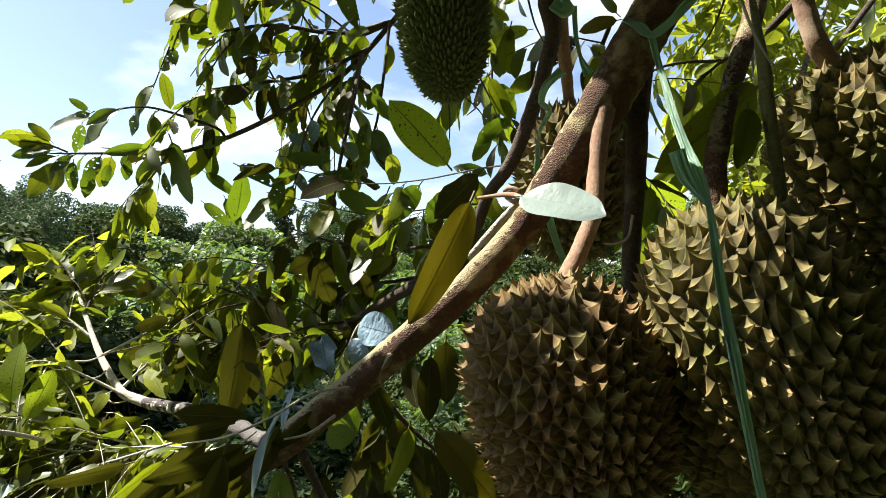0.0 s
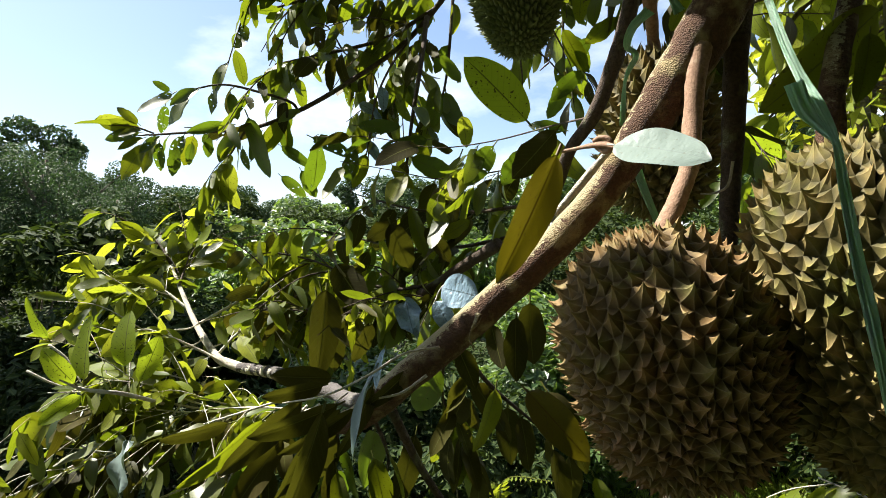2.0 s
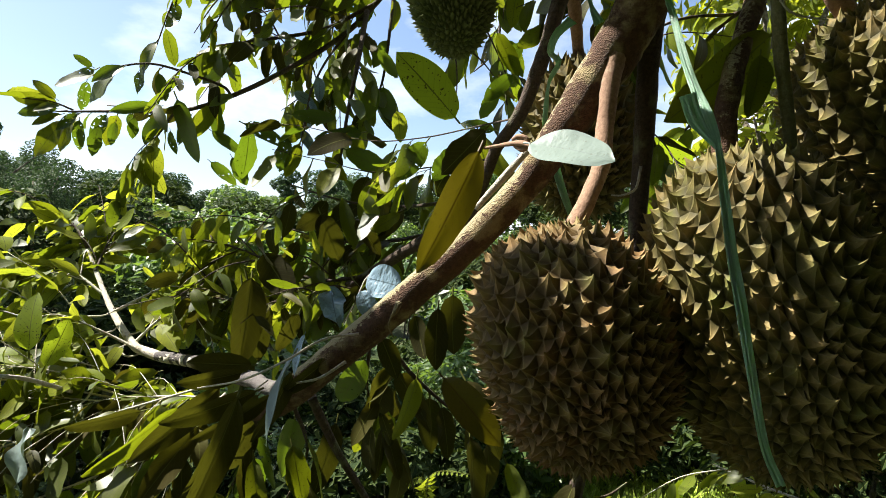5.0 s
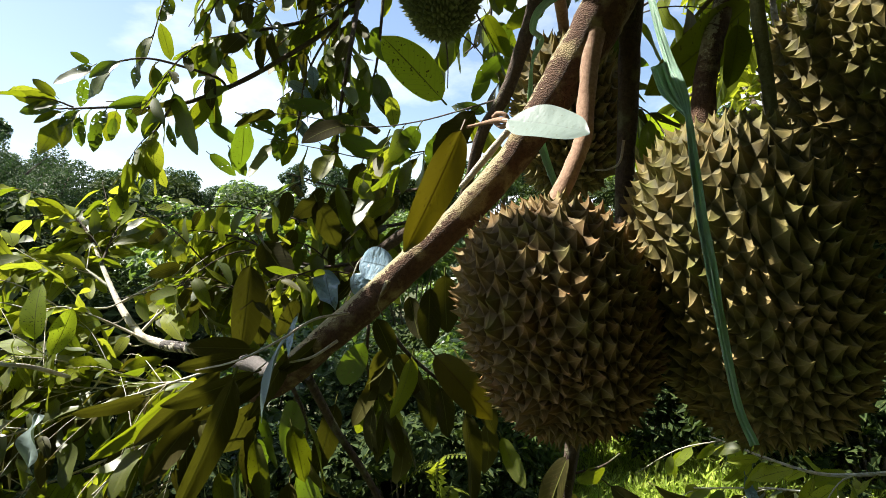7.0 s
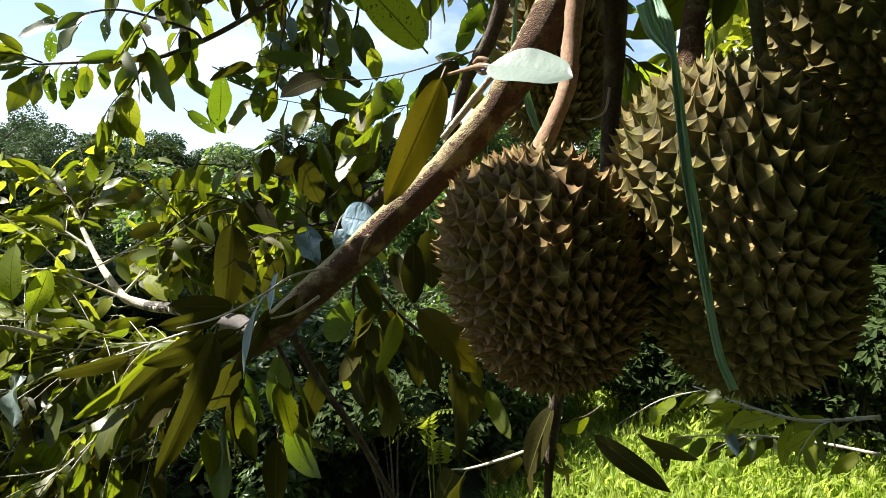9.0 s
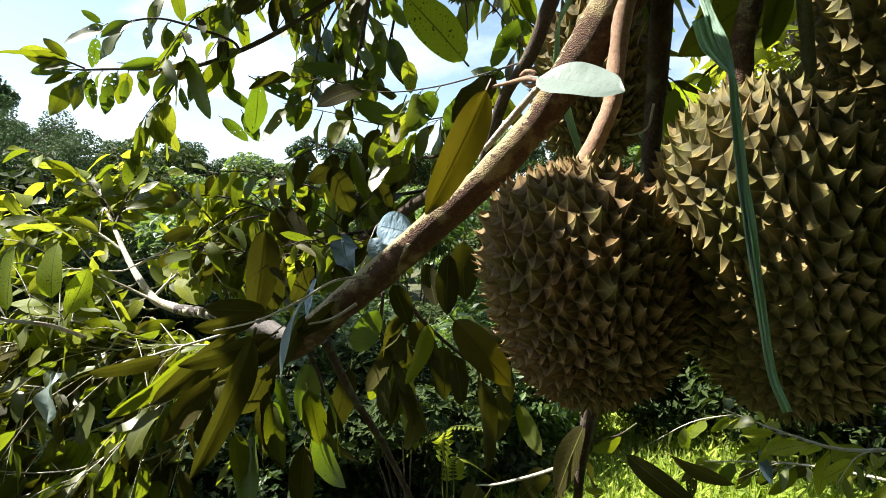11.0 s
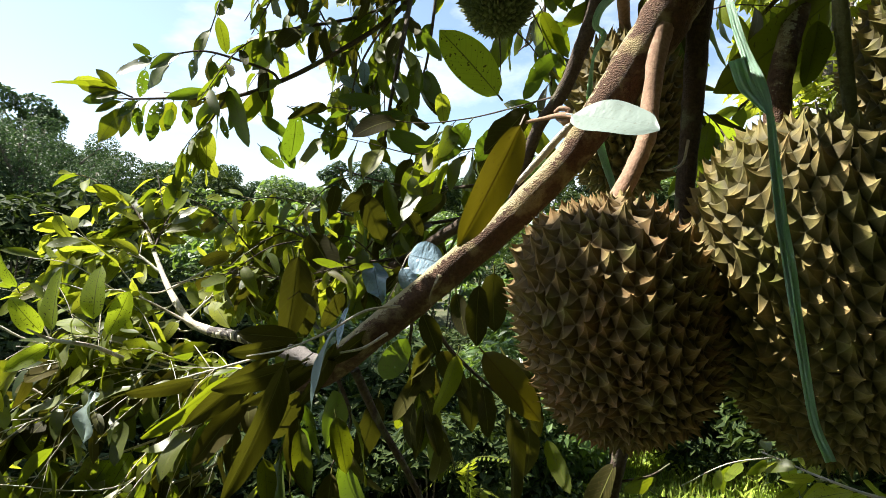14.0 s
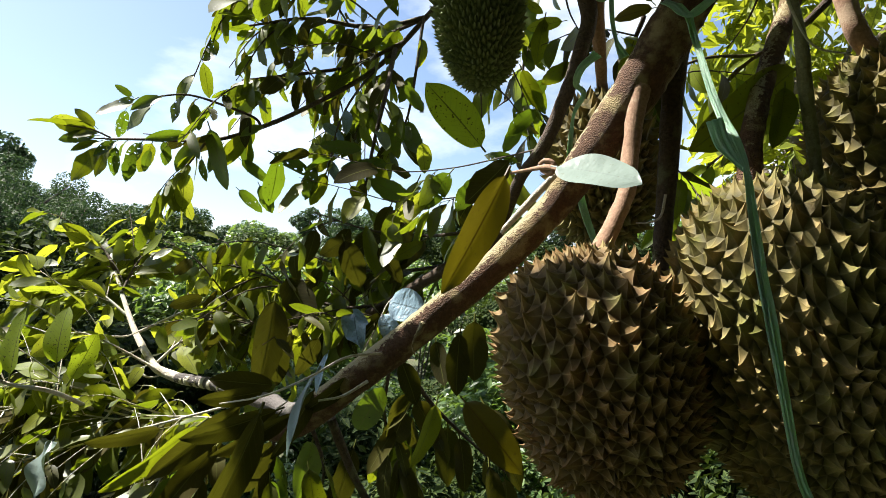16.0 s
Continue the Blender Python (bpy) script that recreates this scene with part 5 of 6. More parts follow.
for b, t, w in (((-0.681, 1.043, 1.897), (-0.747, 1.023, 1.849), 1.2), ((-0.688, 1.039, 1.894), (-0.719, 1.025, 1.913), 1.3), ((-0.658, 1.059, 1.891), (-0.71, 1.04, 1.836), 1.2), ((-0.603, 1.062, 1.912), (-0.63, 1.062, 1.854), 1.1),
                ((-0.586, 1.075, 1.902), (-0.582, 1.091, 1.844), 1.35), ((-0.561, 1.086, 1.864), (-0.52, 1.12, 1.727), 0.85), ((-0.487, 1.122, 1.863), (-0.502, 1.134, 1.768), 0.85), ((-0.455, 1.114, 1.941), (-0.518, 1.101, 1.887), 1.2),
                ((-0.473, 1.111, 1.961), (-0.519, 1.099, 1.934), 1.3), ((-0.719, 1.101, 1.806), (-0.738, 1.099, 1.736), 1.0), ((-0.688, 1.107, 1.812), (-0.706, 1.105, 1.759), 1.1), ((-0.65, 1.105, 1.821), (-0.66, 1.108, 1.773), 1.2),
                ((-0.511, 1.124, 1.799), (-0.446, 1.149, 1.747), 0.95), ((-0.437, 1.099, 1.808), (-0.347, 1.117, 1.762), 1.1), ((-0.515, 1.132, 1.737), (-0.46, 1.15, 1.686), 1.0), ((-0.456, 1.102, 1.744), (-0.427, 1.12, 1.681), 1.1),
                ((-0.583, 1.112, 1.797), (-0.578, 1.123, 1.744), 1.1), ((-0.594, 1.109, 1.84), (-0.69, 1.079, 1.827), 0.8), ((-0.539, 1.117, 1.827), (-0.571, 1.113, 1.763), 1.1)):
    leaf_at(twigs, b, t, LEAF_HOLED, w)
hang = tube("branch", [(-0.291, 1.091, 1.87), (-0.294, 1.063, 1.799), (-0.3, 1.051, 1.732)], (0.002, 0.002, 0.001), BARK_DARK, tree, 6, 4)
for b, t, m, w in (((-0.324, 1.073, 1.861), (-0.282, 1.09, 1.838), LEAF_SKY_SHEEN, 1.3), ((-0.3, 1.076, 1.833), (-0.289, 1.087, 1.793), LEAF_SKY_SHEEN, 1.4), ((-0.304, 1.062, 1.788), (-0.28, 1.076, 1.741), LEAF_SKY_SHEEN, 1.2), ((-0.167, 1.023, 1.773), (-0.262, 1.007, 1.751), LEAF_HOLED, 1.0),
                   ((-0.218, 1.018, 1.745), (-0.13, 1.029, 1.694), LEAF_HOLED, 1.2), ((-0.323, 1.032, 1.808), (-0.234, 1.057, 1.798), LEAF_HOLED, 0.9), ((-0.319, 1.039, 1.773), (-0.34, 1.043, 1.699), LEAF_HOLED, 1.1), ((-0.248, 1.013, 1.732), (-0.209, 1.028, 1.677), LEAF, 1.1),
                   ((-0.11, 0.984, 1.744), (-0.16, 0.988, 1.633), LEAF, 0.9), ((-0.076, 0.941, 1.718), (-0.171, 0.936, 1.627), LEAF_YOUNG, 0.75), ((-0.005, 0.892, 1.73), (-0.041, 0.898, 1.667), LEAF_HOLED, 1.2), ((0.069, 0.967, 1.846), (0.038, 0.983, 1.784), LEAF_HOLED, 1.2),
                   ((0.063, 0.886, 1.747), (0, 0.885, 1.765), LEAF_HOLED, 1.0), ((-0.109, 0.973, 1.807), (-0.1, 0.985, 1.744), LEAF_YOUNG, 1.4), ((-0.162, 1.051, 1.884), (-0.175, 1.068, 1.8), LEAF_HOLED, 1.2), ((-0.155, 1.037, 1.934), (-0.119, 1.057, 1.88), LEAF_HOLED, 1.1)):
    leaf_at(hang, b, t, m, w)
for b, t, m, w in (((0.216, 0.702, 1.915), (0.161, 0.718, 1.912), LEAF_YELLOW, 1.1), ((0.219, 0.719, 1.926), (0.172, 0.713, 1.965), LEAF, 1.3), ((0.093, 0.862, 1.986), (0.076, 0.894, 1.913), LEAF, 1.1), ((0.127, 0.864, 1.974), (0.06, 0.874, 1.967), LEAF_YOUNG, 1.0),
                   ((0.059, 0.941, 1.933), (0.098, 0.963, 1.854), LEAF, 1.0), ((0.146, 0.883, 1.918), (0.092, 0.903, 1.882), LEAF, 1.1), ((0.111, 0.943, 1.913), (0.067, 0.962, 1.864), LEAF_HOLED, 1.1), ((0.098, 0.96, 1.864), (0.042, 0.976, 1.818), LEAF_HOLED, 1.2),
                   ((0.062, 0.945, 2.051), (0.097, 0.954, 2.026), LEAF_YOUNG, 1.2), ((0.08, 0.977, 1.975), (0.051, 0.965, 2.01), LEAF_YOUNG, 1.2), ((0.217, 0.813, 1.919), (0.208, 0.834, 1.867), LEAF, 1.4), ((0.21, 0.859, 1.946), (0.245, 0.86, 1.92), LEAF_YOUNG, 1.1)):
    leaf_at(hang, b, t, m, w, (0.4, 0, -0.3))
# upright young leaves and shaded large ones low on the outer side
tuft = tube("branch", [(-0.558, 0.785, 1.352), (-0.505, 0.636, 1.408), (-0.539, 0.612, 1.42), (-0.559, 0.598, 1.435)], (0.003, 0.003, 0.0025, 0.001), BARK_PALE, tree, 6, 6)
for b, t, m, w in (((-0.54, 0.612, 1.421), (-0.545, 0.625, 1.507), LEAF_FRESH, 1.45), ((-0.507, 0.641, 1.431), (-0.516, 0.649, 1.512), LEAF_FRESH, 1.32), ((-0.496, 0.645, 1.413), (-0.475, 0.673, 1.473), LEAF_FRESH, 1.25), ((-0.543, 0.609, 1.423), (-0.579, 0.588, 1.473), LEAF_FRESH, 1.32),
                   ((-0.568, 0.599, 1.478), (-0.591, 0.585, 1.533), LEAF_FRESH, 1.32), ((-0.537, 0.613, 1.417), (-0.568, 0.575, 1.388), LEAF_FRESH, 1.19), ((-0.555, 0.592, 1.401), (-0.705, 0.672, 1.31), LEAF, 0.9), ((-0.577, 0.784, 1.312), (-0.578, 0.763, 1.262), LEAF, 1.2),
                   ((-0.54, 0.809, 1.311), (-0.535, 0.789, 1.25), LEAF, 1.25), ((-0.397, 0.777, 1.329), (-0.449, 0.702, 1.273), LEAF, 1.0), ((-0.458, 0.851, 1.368), (-0.514, 0.817, 1.361), LEAF, 0.9), ((-0.631, 0.744, 1.319), (-0.592, 0.752, 1.26), LEAF_SKY_SHEEN, 1.2),
                   ((-0.799, 1.14, 1.594), (-0.856, 1.097, 1.629), LEAF_YOUNG, 1.0), ((-0.753, 1.146, 1.565), (-0.734, 1.158, 1.613), LEAF_YOUNG, 1.3), ((-0.802, 1.112, 1.538), (-0.863, 1.066, 1.527), LEAF_YOUNG, 0.8), ((-0.734, 1.158, 1.563), (-0.676, 1.193, 1.554), LEAF_YOUNG, 0.9),
                   ((-0.473, 1.058, 1.543), (-0.45, 1.068, 1.631), LEAF_YOUNG, 1.1), ((-0.475, 1.026, 1.569), (-0.525, 1.001, 1.591), LEAF, 1.3), ((-0.374, 1.044, 1.555), (-0.42, 1.024, 1.507), LEAF_YOUNG, 1.5), ((-0.334, 0.951, 1.55), (-0.295, 0.956, 1.46), LEAF, 1.5),
                   ((-0.362, 0.918, 1.513), (-0.334, 0.882, 1.366), LEAF, 1.0), ((-0.238, 0.979, 1.59), (-0.211, 0.983, 1.529), LEAF, 1.1), ((-0.172, 0.941, 1.549), (-0.196, 0.935, 1.646), LEAF, 0.9), ((-0.088, 0.901, 1.62), (-0.144, 0.895, 1.587), LEAF, 1.0)):
    leaf_at(tuft, b, t, m, w)
# large leaves darkened by their colour to sit in the crown's shade
for b, t, m, w in (((-0.342, 0.884, 1.525), (-0.3, 0.861, 1.38), LEAF_BRONZE_SHADED, 1.1), ((-0.331, 0.921, 1.56), (-0.277, 0.914, 1.475), LEAF_BRONZE_SHADED, 1.7), ((-0.232, 0.916, 1.627), (-0.198, 0.926, 1.532), LEAF_BRONZE_SHADED, 1.3), ((-0.21, 0.921, 1.625), (-0.269, 0.908, 1.589), LEAF_BRONZE_SHADED, 1.2),
                   ((-0.06, 0.74, 1.481), (-0.044, 0.731, 1.416), LEAF_BRONZE_SHADED, 1.2), ((-0.007, 0.714, 1.514), (-0.011, 0.704, 1.429), LEAF_BRONZE_SHADED, 1.4), ((-0.178, 0.928, 1.614), (-0.13, 0.937, 1.548), LEAF_BRONZE_SHADED, 1.3), ((-0.274, 0.959, 1.576), (-0.31, 0.948, 1.516), LEAF_BRONZE_SHADED, 1.3),

                   ((-0.272, 1.011, 1.598), (-0.256, 1.016, 1.546), LEAF_YOUNG, 1.0), ((-0.245, 0.859, 1.466), (-0.274, 0.841, 1.398), LEAF_BRONZE_SHADED, 1.0), ((-0.405, 0.91, 1.478), (-0.441, 0.886, 1.414), LEAF_BRONZE_SHADED, 1.1), ((-0.469, 0.938, 1.514), (-0.524, 0.909, 1.495), LEAF_BRONZE_SHADED, 1.2)):
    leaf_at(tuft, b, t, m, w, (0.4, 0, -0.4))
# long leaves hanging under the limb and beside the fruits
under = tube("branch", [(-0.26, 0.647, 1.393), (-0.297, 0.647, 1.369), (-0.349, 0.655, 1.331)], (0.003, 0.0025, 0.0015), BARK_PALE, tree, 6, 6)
for b, t, m, w in (((-0.333, 0.677, 1.376), (-0.416, 0.603, 1.301), LEAF, 0.9), ((-0.305, 0.662, 1.358), (-0.361, 0.604, 1.279), LEAF_BRONZE_SHADED, 0.85), ((-0.278, 0.651, 1.353), (-0.301, 0.608, 1.27), LEAF_BRONZE_SHADED, 0.8), ((-0.245, 0.654, 1.322), (-0.228, 0.622, 1.234), LEAF, 0.8), ((-0.205, 0.671, 1.331), (-0.181, 0.649, 1.257), LEAF, 1.0),
                   ((-0.287, 0.644, 1.283), (-0.268, 0.623, 1.219), LEAF, 1.1), ((-0.393, 0.698, 1.356), (-0.47, 0.645, 1.343), LEAF_BRONZE_SHADED, 0.9), ((-0.158, 0.73, 1.343), (-0.177, 0.691, 1.246), LEAF_BRONZE_SHADED, 0.9), ((-0.051, 0.712, 1.408), (-0.068, 0.685, 1.317), LEAF, 1.0),
                   ((0.002, 0.685, 1.413), (0.061, 0.638, 1.325), LEAF_BRONZE_SHADED, 1.0), ((0.014, 0.698, 1.342), (0.028, 0.651, 1.226), LEAF_BRONZE_SHADED, 0.9), ((0.055, 0.657, 1.318), (0.082, 0.63, 1.258), LEAF, 0.9), ((0.145, 0.661, 1.25), (0.183, 0.65, 1.269), LEAF, 1.5),
                   ((0.176, 0.649, 1.262), (0.246, 0.571, 1.221), LEAF_BRONZE_SHADED, 0.75), ((0.226, 0.636, 1.264), (0.285, 0.591, 1.242), LEAF_BRONZE_SHADED, 0.9), ((0.131, 0.628, 1.223), (0.156, 0.62, 1.217), LEAF, 1.5), ((0.404, 0.774, 1.214), (0.405, 0.752, 1.167), LEAF_SKY_SHEEN, 1.1),
                   ((-0.024, 0.677, 1.501), (-0.033, 0.664, 1.418), LEAF_BRONZE_SHADED, 1.1), ((-0.103, 0.713, 1.455), (-0.074, 0.706, 1.394), LEAF_BRONZE_SHADED, 1.3)):
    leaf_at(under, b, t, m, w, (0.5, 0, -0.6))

# ---- single leaves in the foreground ----
hero_leaf(tree, (0.055, 0.492, 1.661), (0.122, 0.444, 1.639), (-0.15, -0.70, 0.70), LEAF_PALE, 0.54, 0.25, 0.10, label="pale grey-green sunlit leaf")
hero_leaf(tree, (0.023, 0.556, 1.674), (-0.042, 0.548, 1.542), (0.35, -0.9, -0.15), LEAF_YELLOW, 0.26, 0.25, 0.3, label="yellowing leaf")
hero_leaf(tree, (0, 0.691, 1.719), (-0.079, 0.686, 1.806), (0.4, -0.9, -0.2), LEAF_FRESH, 0.44, 0.3, 0.15, label="broad green leaf")
hero_leaf(tree, (-0.117, 0.70, 1.526), (-0.069, 0.680, 1.516), (-0.05, -0.92, 0.28), LEAF_SKY_SHEEN, 0.82, 0.4, 0.1, petiole=0.02, label="round silvery-blue leaf, sky sheen in its colour")
hero_leaf(tree, (-0.163, 0.702, 1.512), (-0.150, 0.685, 1.468), (-0.10, -0.90, 0.38), LEAF_SKY_SHEEN, 0.66, 0.5, 0.2, wavy=0.30, petiole=0.02, label="crumpled silvery-blue leaf, sky sheen in its colour", seed=5)
hero_leaf(tree, (-0.124, 0.697, 1.510), (-0.100, 0.689, 1.468), (-0.10, -0.90, 0.34), LEAF_SKY_SHEEN, 0.50, 0.6, 0.4, petiole=0.02, label="silvery-blue leaf, sky sheen in its colour")
tube("twig", [(-0.128, 0.696, 1.502), (-0.124, 0.698, 1.512), (-0.117, 0.700, 1.526), (-0.105, 0.705, 1.535)], (0.0008, 0.0009, 0.0009), BARK_PALE, tree, 5, 5)
hero_leaf(tree, (0.302, 0.963, 1.743), (0.406, 0.975, 1.695), (0.3, -0.75, -0.55), LEAF_FRESH, 0.62, 0.3, 0.15, label="sunlit yellow-green leaf")
hero_leaf(tree, (0.333, 0.937, 1.638), (0.324, 0.936, 1.585), (0.4, -0.75, -0.5), LEAF_FRESH, 0.55, 0.3, 0.2, label="sunlit yellow-green leaf")
hero_leaf(tree, (0.319, 0.569, 1.79), (0.204, 0.561, 1.694), (0.25, -0.9, -0.25), LEAF, 0.36, 0.2, 0.2)
hero_leaf(tree, (0.281, 0.53, 1.756), (0.278, 0.546, 1.695), (0.2, -0.9, 0.1), LEAF, 0.45, 0.3, 0.3)
hero_leaf(tree, (-0.161, 0.546, 1.466), (-0.176, 0.499, 1.385), (-0.7, -0.6, 0.2), LEAF_PALE, 0.17, 0.4, 0.5)
hero_leaf(tree, (-0.215, 0.541, 1.429), (-0.246, 0.46, 1.311), (0.6, -0.7, -0.2), LEAF_BRONZE_SHADED, 0.20, 0.4, 0.5)
hero_leaf(tree, (-0.159, 0.569, 1.479), (-0.167, 0.556, 1.435), (-0.6, -0.7, 0.3), LEAF_SKY_SHEEN, 0.26, 0.3, 0.3, label="narrow silvery-blue leaf, sky sheen in its colour")
hero_leaf(tree, (-0.176, 0.586, 1.438), (-0.2, 0.525, 1.379), (0.6, -0.7, -0.2), LEAF_BRONZE_SHADED, 0.22, 0.4, 0.4)
hero_leaf(tree, (-0.215, 0.597, 1.408), (-0.249, 0.548, 1.371), (0.6, -0.7, -0.2), LEAF_BRONZE_SHADED, 0.26, 0.4, 0.4)
hero_leaf(tree, (-0.136, 0.59, 1.452), (-0.186, 0.565, 1.413), (0.5, -0.8, -0.3), LEAF_BRONZE_SHADED, 0.30, 0.5, 0.3)
hero_leaf(tree, (-0.315, 0.842, 1.525), (-0.319, 0.795, 1.385), (0.6, -0.8, -0.2), LEAF_BRONZE_SHADED, 0.34, 0.3, 0.3)
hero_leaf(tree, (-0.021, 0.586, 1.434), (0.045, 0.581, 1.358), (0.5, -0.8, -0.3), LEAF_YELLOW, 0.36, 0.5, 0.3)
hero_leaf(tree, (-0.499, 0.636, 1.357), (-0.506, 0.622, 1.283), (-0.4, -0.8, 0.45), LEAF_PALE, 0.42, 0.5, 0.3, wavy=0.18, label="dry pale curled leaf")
hero_leaf(tree, (-0.248, 0.644, 1.419), (-0.314, 0.607, 1.413), (0.5, -0.8, -0.2), LEAF_BRONZE_SHADED, 0.30, 0.4, 0.4)
hero_leaf(tree, (-0.244, 0.664, 1.421), (-0.317, 0.637, 1.43), (0.3, -0.9, 0.2), LEAF_BRONZE_SHADED, 0.34, 0.3, 0.4)
hero_leaf(tree, (-0.194, 0.589, 1.412), (-0.271, 0.551, 1.37), (0.6, -0.7, -0.2), LEAF_BRONZE_SHADED, 0.20, 0.4, 0.5)
hero_leaf(tree, (-0.219, 0.617, 1.407), (-0.317, 0.576, 1.378), (0.6, -0.7, -0.2), LEAF_BRONZE_SHADED, 0.26, 0.4, 0.5)
hero_leaf(tree, (-0.279, 0.661, 1.402), (-0.372, 0.611, 1.32), (0.5, -0.8, 0.1), LEAF_BRONZE_SHADED, 0.22, 0.4, 0.5)
tube("twig", [(-0.1, 0.548, 1.481), (-0.133, 0.535, 1.477), (-0.168, 0.532, 1.457), (-0.212, 0.533, 1.437), (-0.268, 0.56, 1.421)], (0.0014, 0.0014, 0.0013, 0.0012, 0.0008), BARK_PALE, tree, 6, 6)
tube("twig", [(-0.115, 0.556, 1.451), (-0.136, 0.538, 1.439), (-0.158, 0.531, 1.435)], (0.002, 0.0015, 0.001), BARK_PALE, tree, 6, 6)

for pts in ([(-0.008, 0.955, 1.897), (-0.004, 0.967, 1.856), (-0.006, 0.978, 1.811)], [(0.014, 0.953, 1.901), (0.041, 0.96, 1.879), (0.061, 0.965, 1.855)], [(0.041, 0.96, 1.877), (0.025, 0.964, 1.865)], [(0.043, 0.942, 1.932), (0.068, 0.956, 1.887), (0.078, 0.962, 1.864)],
            [(0.261, 0.504, 1.847), (0.278, 0.511, 1.814), (0.302, 0.52, 1.787), (0.344, 0.532, 1.784)], [(0.345, 0.695, 1.944), (0.337, 0.716, 1.909), (0.319, 0.737, 1.877)], [(0.19, 0.589, 1.654), (0.186, 0.592, 1.631), (0.174, 0.596, 1.624), (0.162, 0.599, 1.624)],
            [(0.102, 0.755, 1.975), (0.114, 0.769, 1.942), (0.121, 0.732, 1.898)], [(0.147, 0.657, 1.265), (0.178, 0.654, 1.275), (0.2, 0.655, 1.29)]):
    tube("twig", pts, (0.0016, 0.0013, 0.0008), BARK_PALE if len(pts) > 3 else BARK_DARK, tree, 5, 5)
tube("twig", [(0.30, 0.56, 1.90), (0.292, 0.535, 1.84), (0.294, 0.525, 1.787), (0.302, 0.535, 1.758), (0.314, 0.546, 1.717), (0.323, 0.553, 1.679), (0.332, 0.559, 1.624)], (0.0025, 0.0035, 0.0060, 0.0066, 0.0062, 0.006, 0.005), BARK_MOSS, tree, 10, 6, 0.08, 12)

tube("twig", [(-0.061, 0.557, 1.511), (-0.064, 0.55, 1.503), (-0.068, 0.549, 1.497), (-0.07, 0.549, 1.488), (-0.066, 0.55, 1.477)], (0.004, 0.003, 0.0012, 0.0009, 0.0006), BARK, tree, 7, 6, 0.2, 14)
tube("twig", [(0.049, 0.524, 1.67), (0.053, 0.513, 1.671), (0.059, 0.508, 1.668), (0.061, 0.509, 1.661), (0.056, 0.515, 1.659), (0.051, 0.525, 1.664)], (0.0022, 0.0028, 0.0022), STALK, tree, 7, 6, 0.2, 15)

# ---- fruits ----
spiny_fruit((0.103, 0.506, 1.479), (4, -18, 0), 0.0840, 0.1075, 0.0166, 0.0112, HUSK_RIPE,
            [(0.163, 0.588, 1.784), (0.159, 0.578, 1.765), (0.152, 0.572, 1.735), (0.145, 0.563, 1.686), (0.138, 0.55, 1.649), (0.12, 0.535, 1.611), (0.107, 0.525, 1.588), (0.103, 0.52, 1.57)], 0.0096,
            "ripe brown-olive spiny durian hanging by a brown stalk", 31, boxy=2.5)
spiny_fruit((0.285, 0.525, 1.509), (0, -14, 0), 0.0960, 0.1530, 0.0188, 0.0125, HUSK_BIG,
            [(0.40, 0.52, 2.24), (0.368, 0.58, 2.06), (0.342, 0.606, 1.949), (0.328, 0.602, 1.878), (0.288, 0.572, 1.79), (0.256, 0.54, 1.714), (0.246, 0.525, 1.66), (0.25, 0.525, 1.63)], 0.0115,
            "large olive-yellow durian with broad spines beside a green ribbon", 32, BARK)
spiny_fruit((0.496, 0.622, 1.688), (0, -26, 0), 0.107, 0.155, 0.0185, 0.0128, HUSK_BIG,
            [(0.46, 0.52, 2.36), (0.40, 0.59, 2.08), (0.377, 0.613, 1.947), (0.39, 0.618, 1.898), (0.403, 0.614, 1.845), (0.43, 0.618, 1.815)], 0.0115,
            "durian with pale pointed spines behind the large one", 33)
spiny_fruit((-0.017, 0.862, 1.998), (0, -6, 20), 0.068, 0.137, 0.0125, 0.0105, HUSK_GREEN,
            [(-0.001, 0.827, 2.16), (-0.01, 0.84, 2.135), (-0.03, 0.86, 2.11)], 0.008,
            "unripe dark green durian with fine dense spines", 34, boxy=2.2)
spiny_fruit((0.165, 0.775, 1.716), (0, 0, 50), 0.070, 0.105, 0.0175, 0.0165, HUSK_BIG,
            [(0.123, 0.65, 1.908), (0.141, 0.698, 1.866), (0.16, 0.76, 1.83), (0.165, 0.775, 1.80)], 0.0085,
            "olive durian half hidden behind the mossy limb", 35)


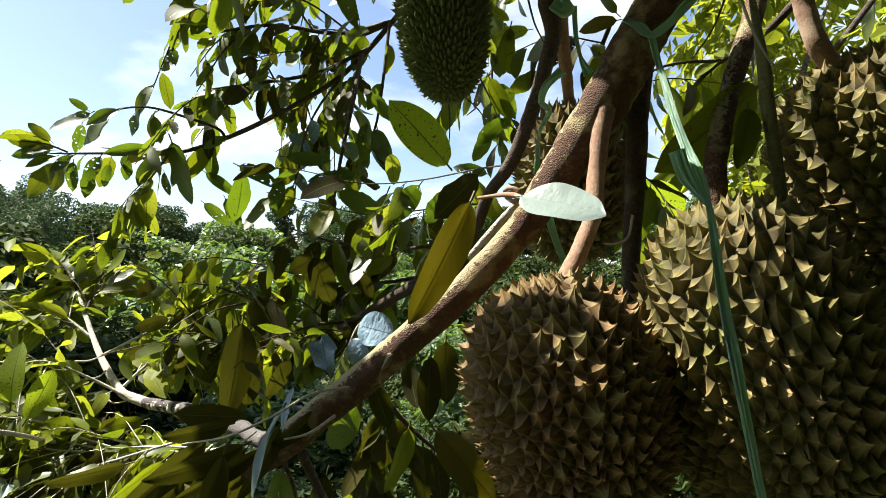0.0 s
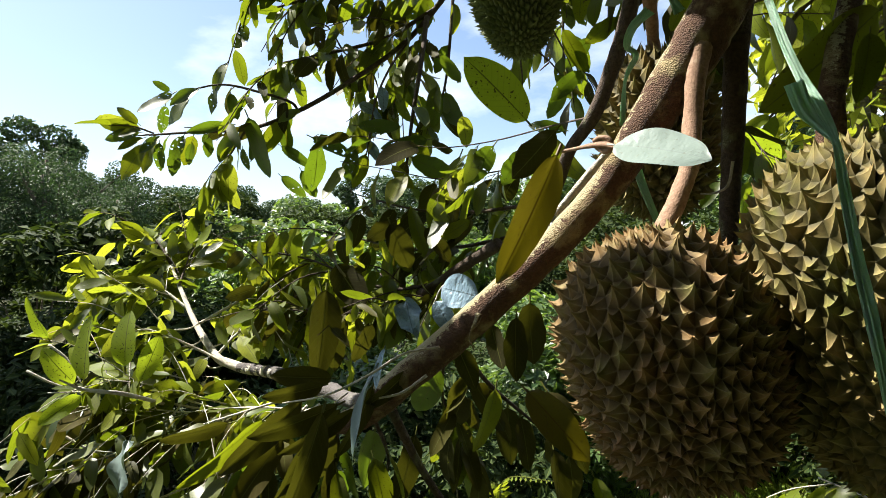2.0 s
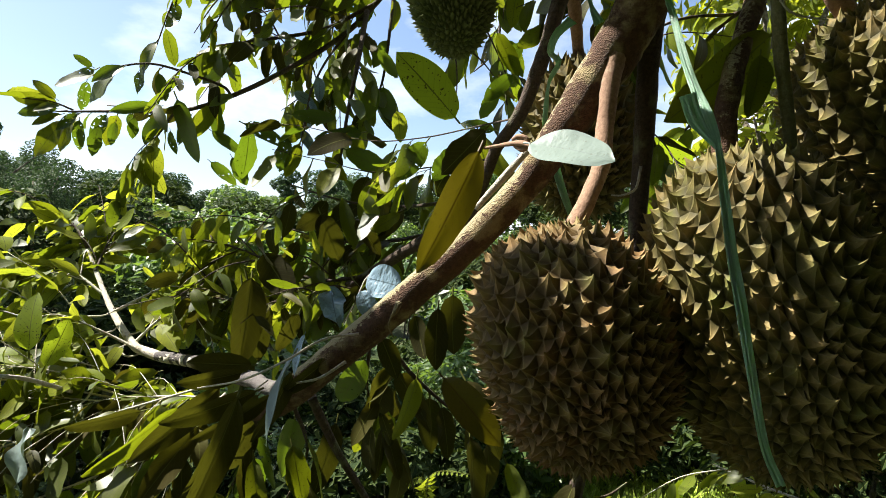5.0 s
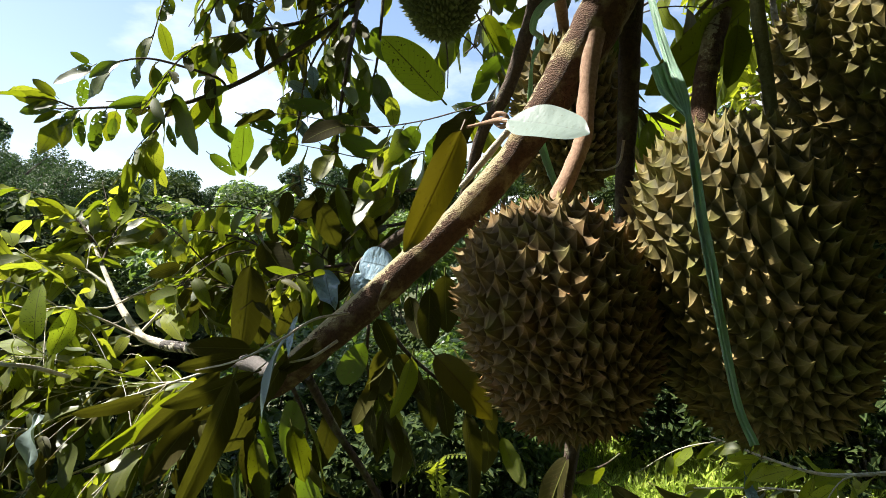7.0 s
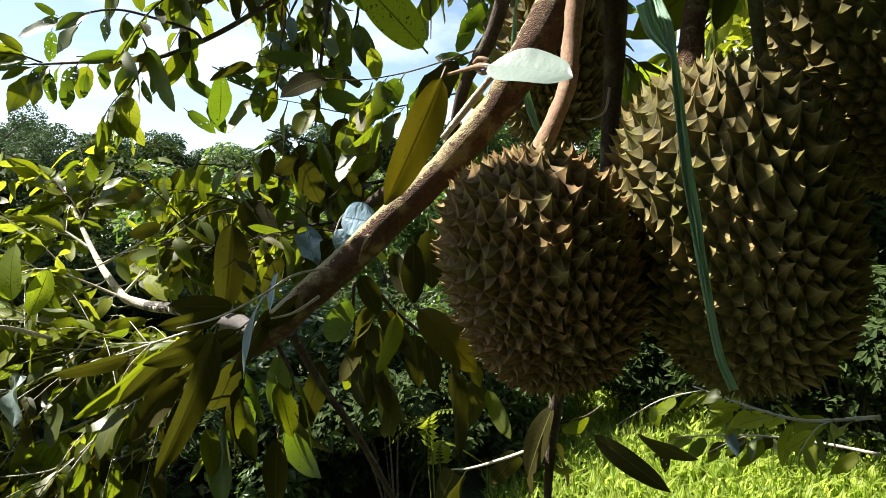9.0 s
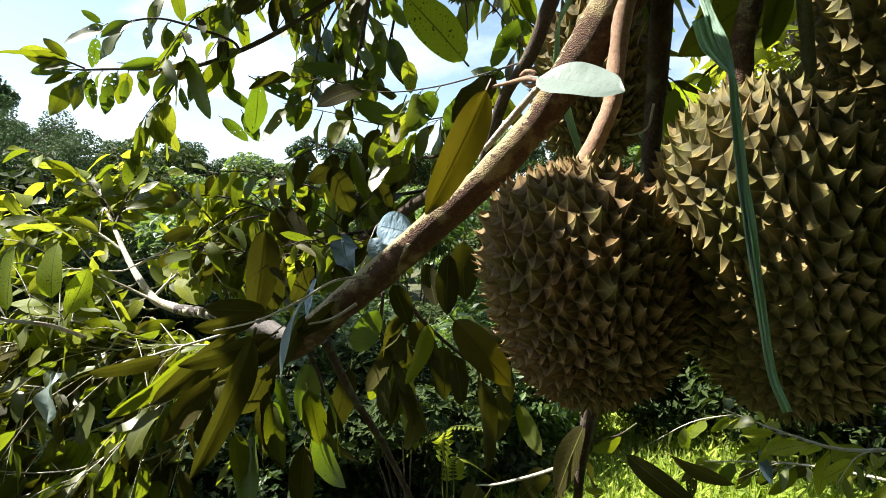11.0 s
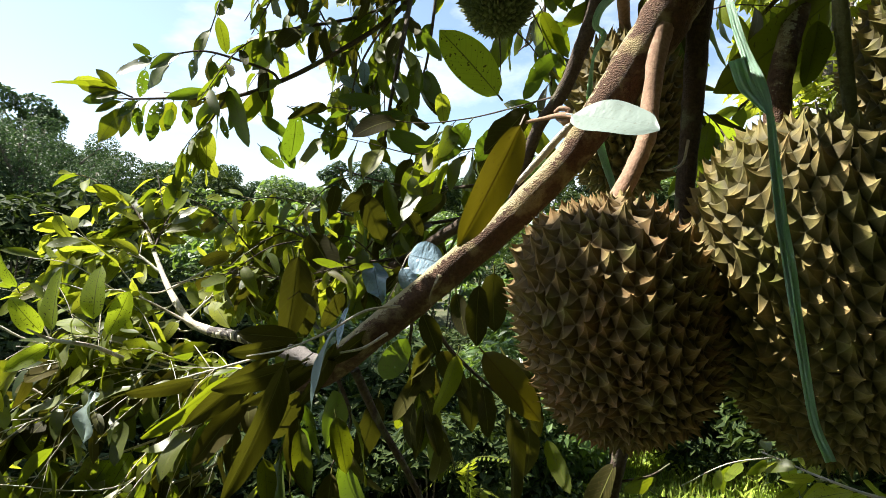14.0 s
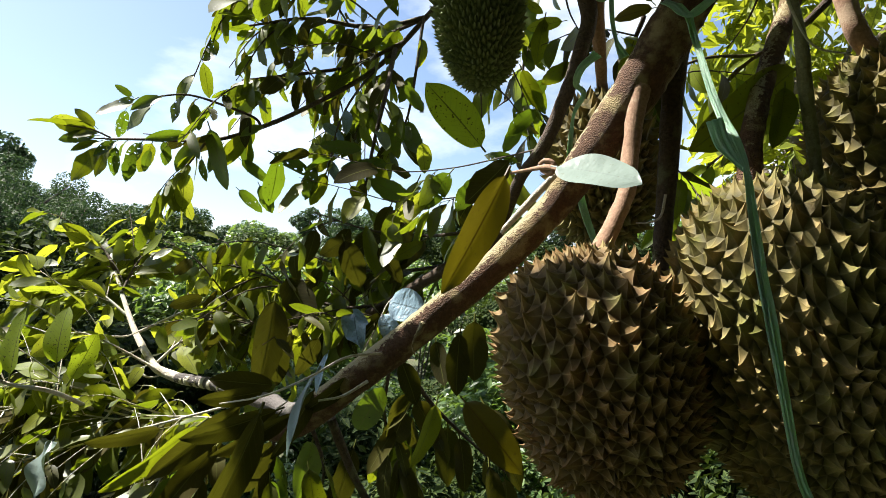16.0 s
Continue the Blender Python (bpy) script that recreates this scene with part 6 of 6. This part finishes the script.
# ---- ribbons ----
def ribbon(parent, points, widths, seed, facing=(-0.35, -0.9, 0.1), name="ribbon"):
    """A flat plastic tape, pleated lengthwise."""
    line = spline(points, 10)
    n = len(line)
    wid = np.interp(np.linspace(0, 1, n), np.linspace(0, 1, len(widths)), widths)
    verts, faces, uvs = [], [], []
    cols = 15
    for i, c in enumerate(line):
        t = (line[min(i + 1, n - 1)] - line[max(i - 1, 0)]).normalized()
        f = Vector(facing)
        tw = 0.8 * noise.noise(Vector((i * 0.11, seed, 0)))
        f = (f - t * f.dot(t)).normalized()
        x = t.cross(f).normalized()
        x, f = x * math.cos(tw) + f * math.sin(tw), f * math.cos(tw) - x * math.sin(tw)
        for k in range(cols):
            q = k / (cols - 1) - 0.5
            pleat = 0.30 * wid[i] * noise.noise(Vector((k * 0.85 + seed * 5, i * 0.035, seed))) + 0.10 * wid[i] * noise.noise(Vector((k * 2.3, i * 0.05, seed + 3)))
            verts.append(c + x * q * wid[i] + f * pleat)
            uvs.append((k / (cols - 1), i / n * 6))
    for i in range(n - 1):
        for k in range(cols - 1):
            a = i * cols + k
            faces.append((a, a + 1, a + cols + 1, a + cols))
    ob = link_mesh(name, verts, faces, RIBBON, parent, True, uvs)
    so = ob.modifiers.new("thickness", "SOLIDIFY")
    so.thickness = 0.0004
    return ob


tape = thing("ribbon", (0.192, 0.538, 1.827), "green plastic ribbon tied round the limb and hanging down", "ribbon", "ribbons on the limbs")
ribbon(tape, [(0.192, 0.536, 1.824), (0.192, 0.518, 1.79), (0.191, 0.478, 1.726), (0.188, 0.431, 1.671), (0.182, 0.399, 1.642), (0.183, 0.392, 1.611), (0.185, 0.383, 1.568), (0.189, 0.377, 1.531), (0.193, 0.374, 1.499), (0.208, 0.381, 1.437), (0.218, 0.378, 1.409)],
       (0.008, 0.006, 0.007, 0.010, 0.004, 0.0060, 0.0070, 0.0072, 0.0065, 0.0058, 0.0062), 1, name="tail")
ribbon(tape, [(0.171, 0.427, 1.687), (0.176, 0.421, 1.665), (0.184, 0.404, 1.643)], (0.012, 0.011, 0.004), 2, name="fold")
ribbon(tape, [(0.174, 0.557, 1.848), (0.182, 0.543, 1.836), (0.191, 0.532, 1.822), (0.206, 0.525, 1.831), (0.229, 0.515, 1.856)], (0.010, 0.012, 0.008, 0.009, 0.010), 3, name="band", facing=(0.0, -0.9, 0.3))
tape2 = thing("ribbon", (0.121, 0.622, 1.895), "green plastic ribbon tied on a thin dark limb", "ribbon", "ribbons on the limbs")
ribbon(tape2, [(0.113, 0.622, 1.898), (0.124, 0.624, 1.89), (0.134, 0.619, 1.896)], (0.018, 0.02, 0.018), 4, name="band", facing=(0, -0.9, 0.3))
ribbon(tape2, [(0.137, 0.62, 1.893), (0.139, 0.622, 1.862), (0.146, 0.63, 1.839), (0.154, 0.626, 1.817)], (0.006, 0.005, 0.004, 0.012), 5, name="tail")
ribbon(tape2, [(0.125, 0.63, 1.823), (0.107, 0.628, 1.806), (0.102, 0.635, 1.789), (0.113, 0.646, 1.78), (0.103, 0.654, 1.758), (0.1, 0.664, 1.709)], (0.014, 0.010, 0.008, 0.006, 0.006, 0.006), 6, name="tail")
ribbon(tape2, [(0.108, 0.648, 1.673), (0.117, 0.65, 1.641), (0.132, 0.648, 1.598)], (0.010, 0.009, 0.007), 7, name="tail")
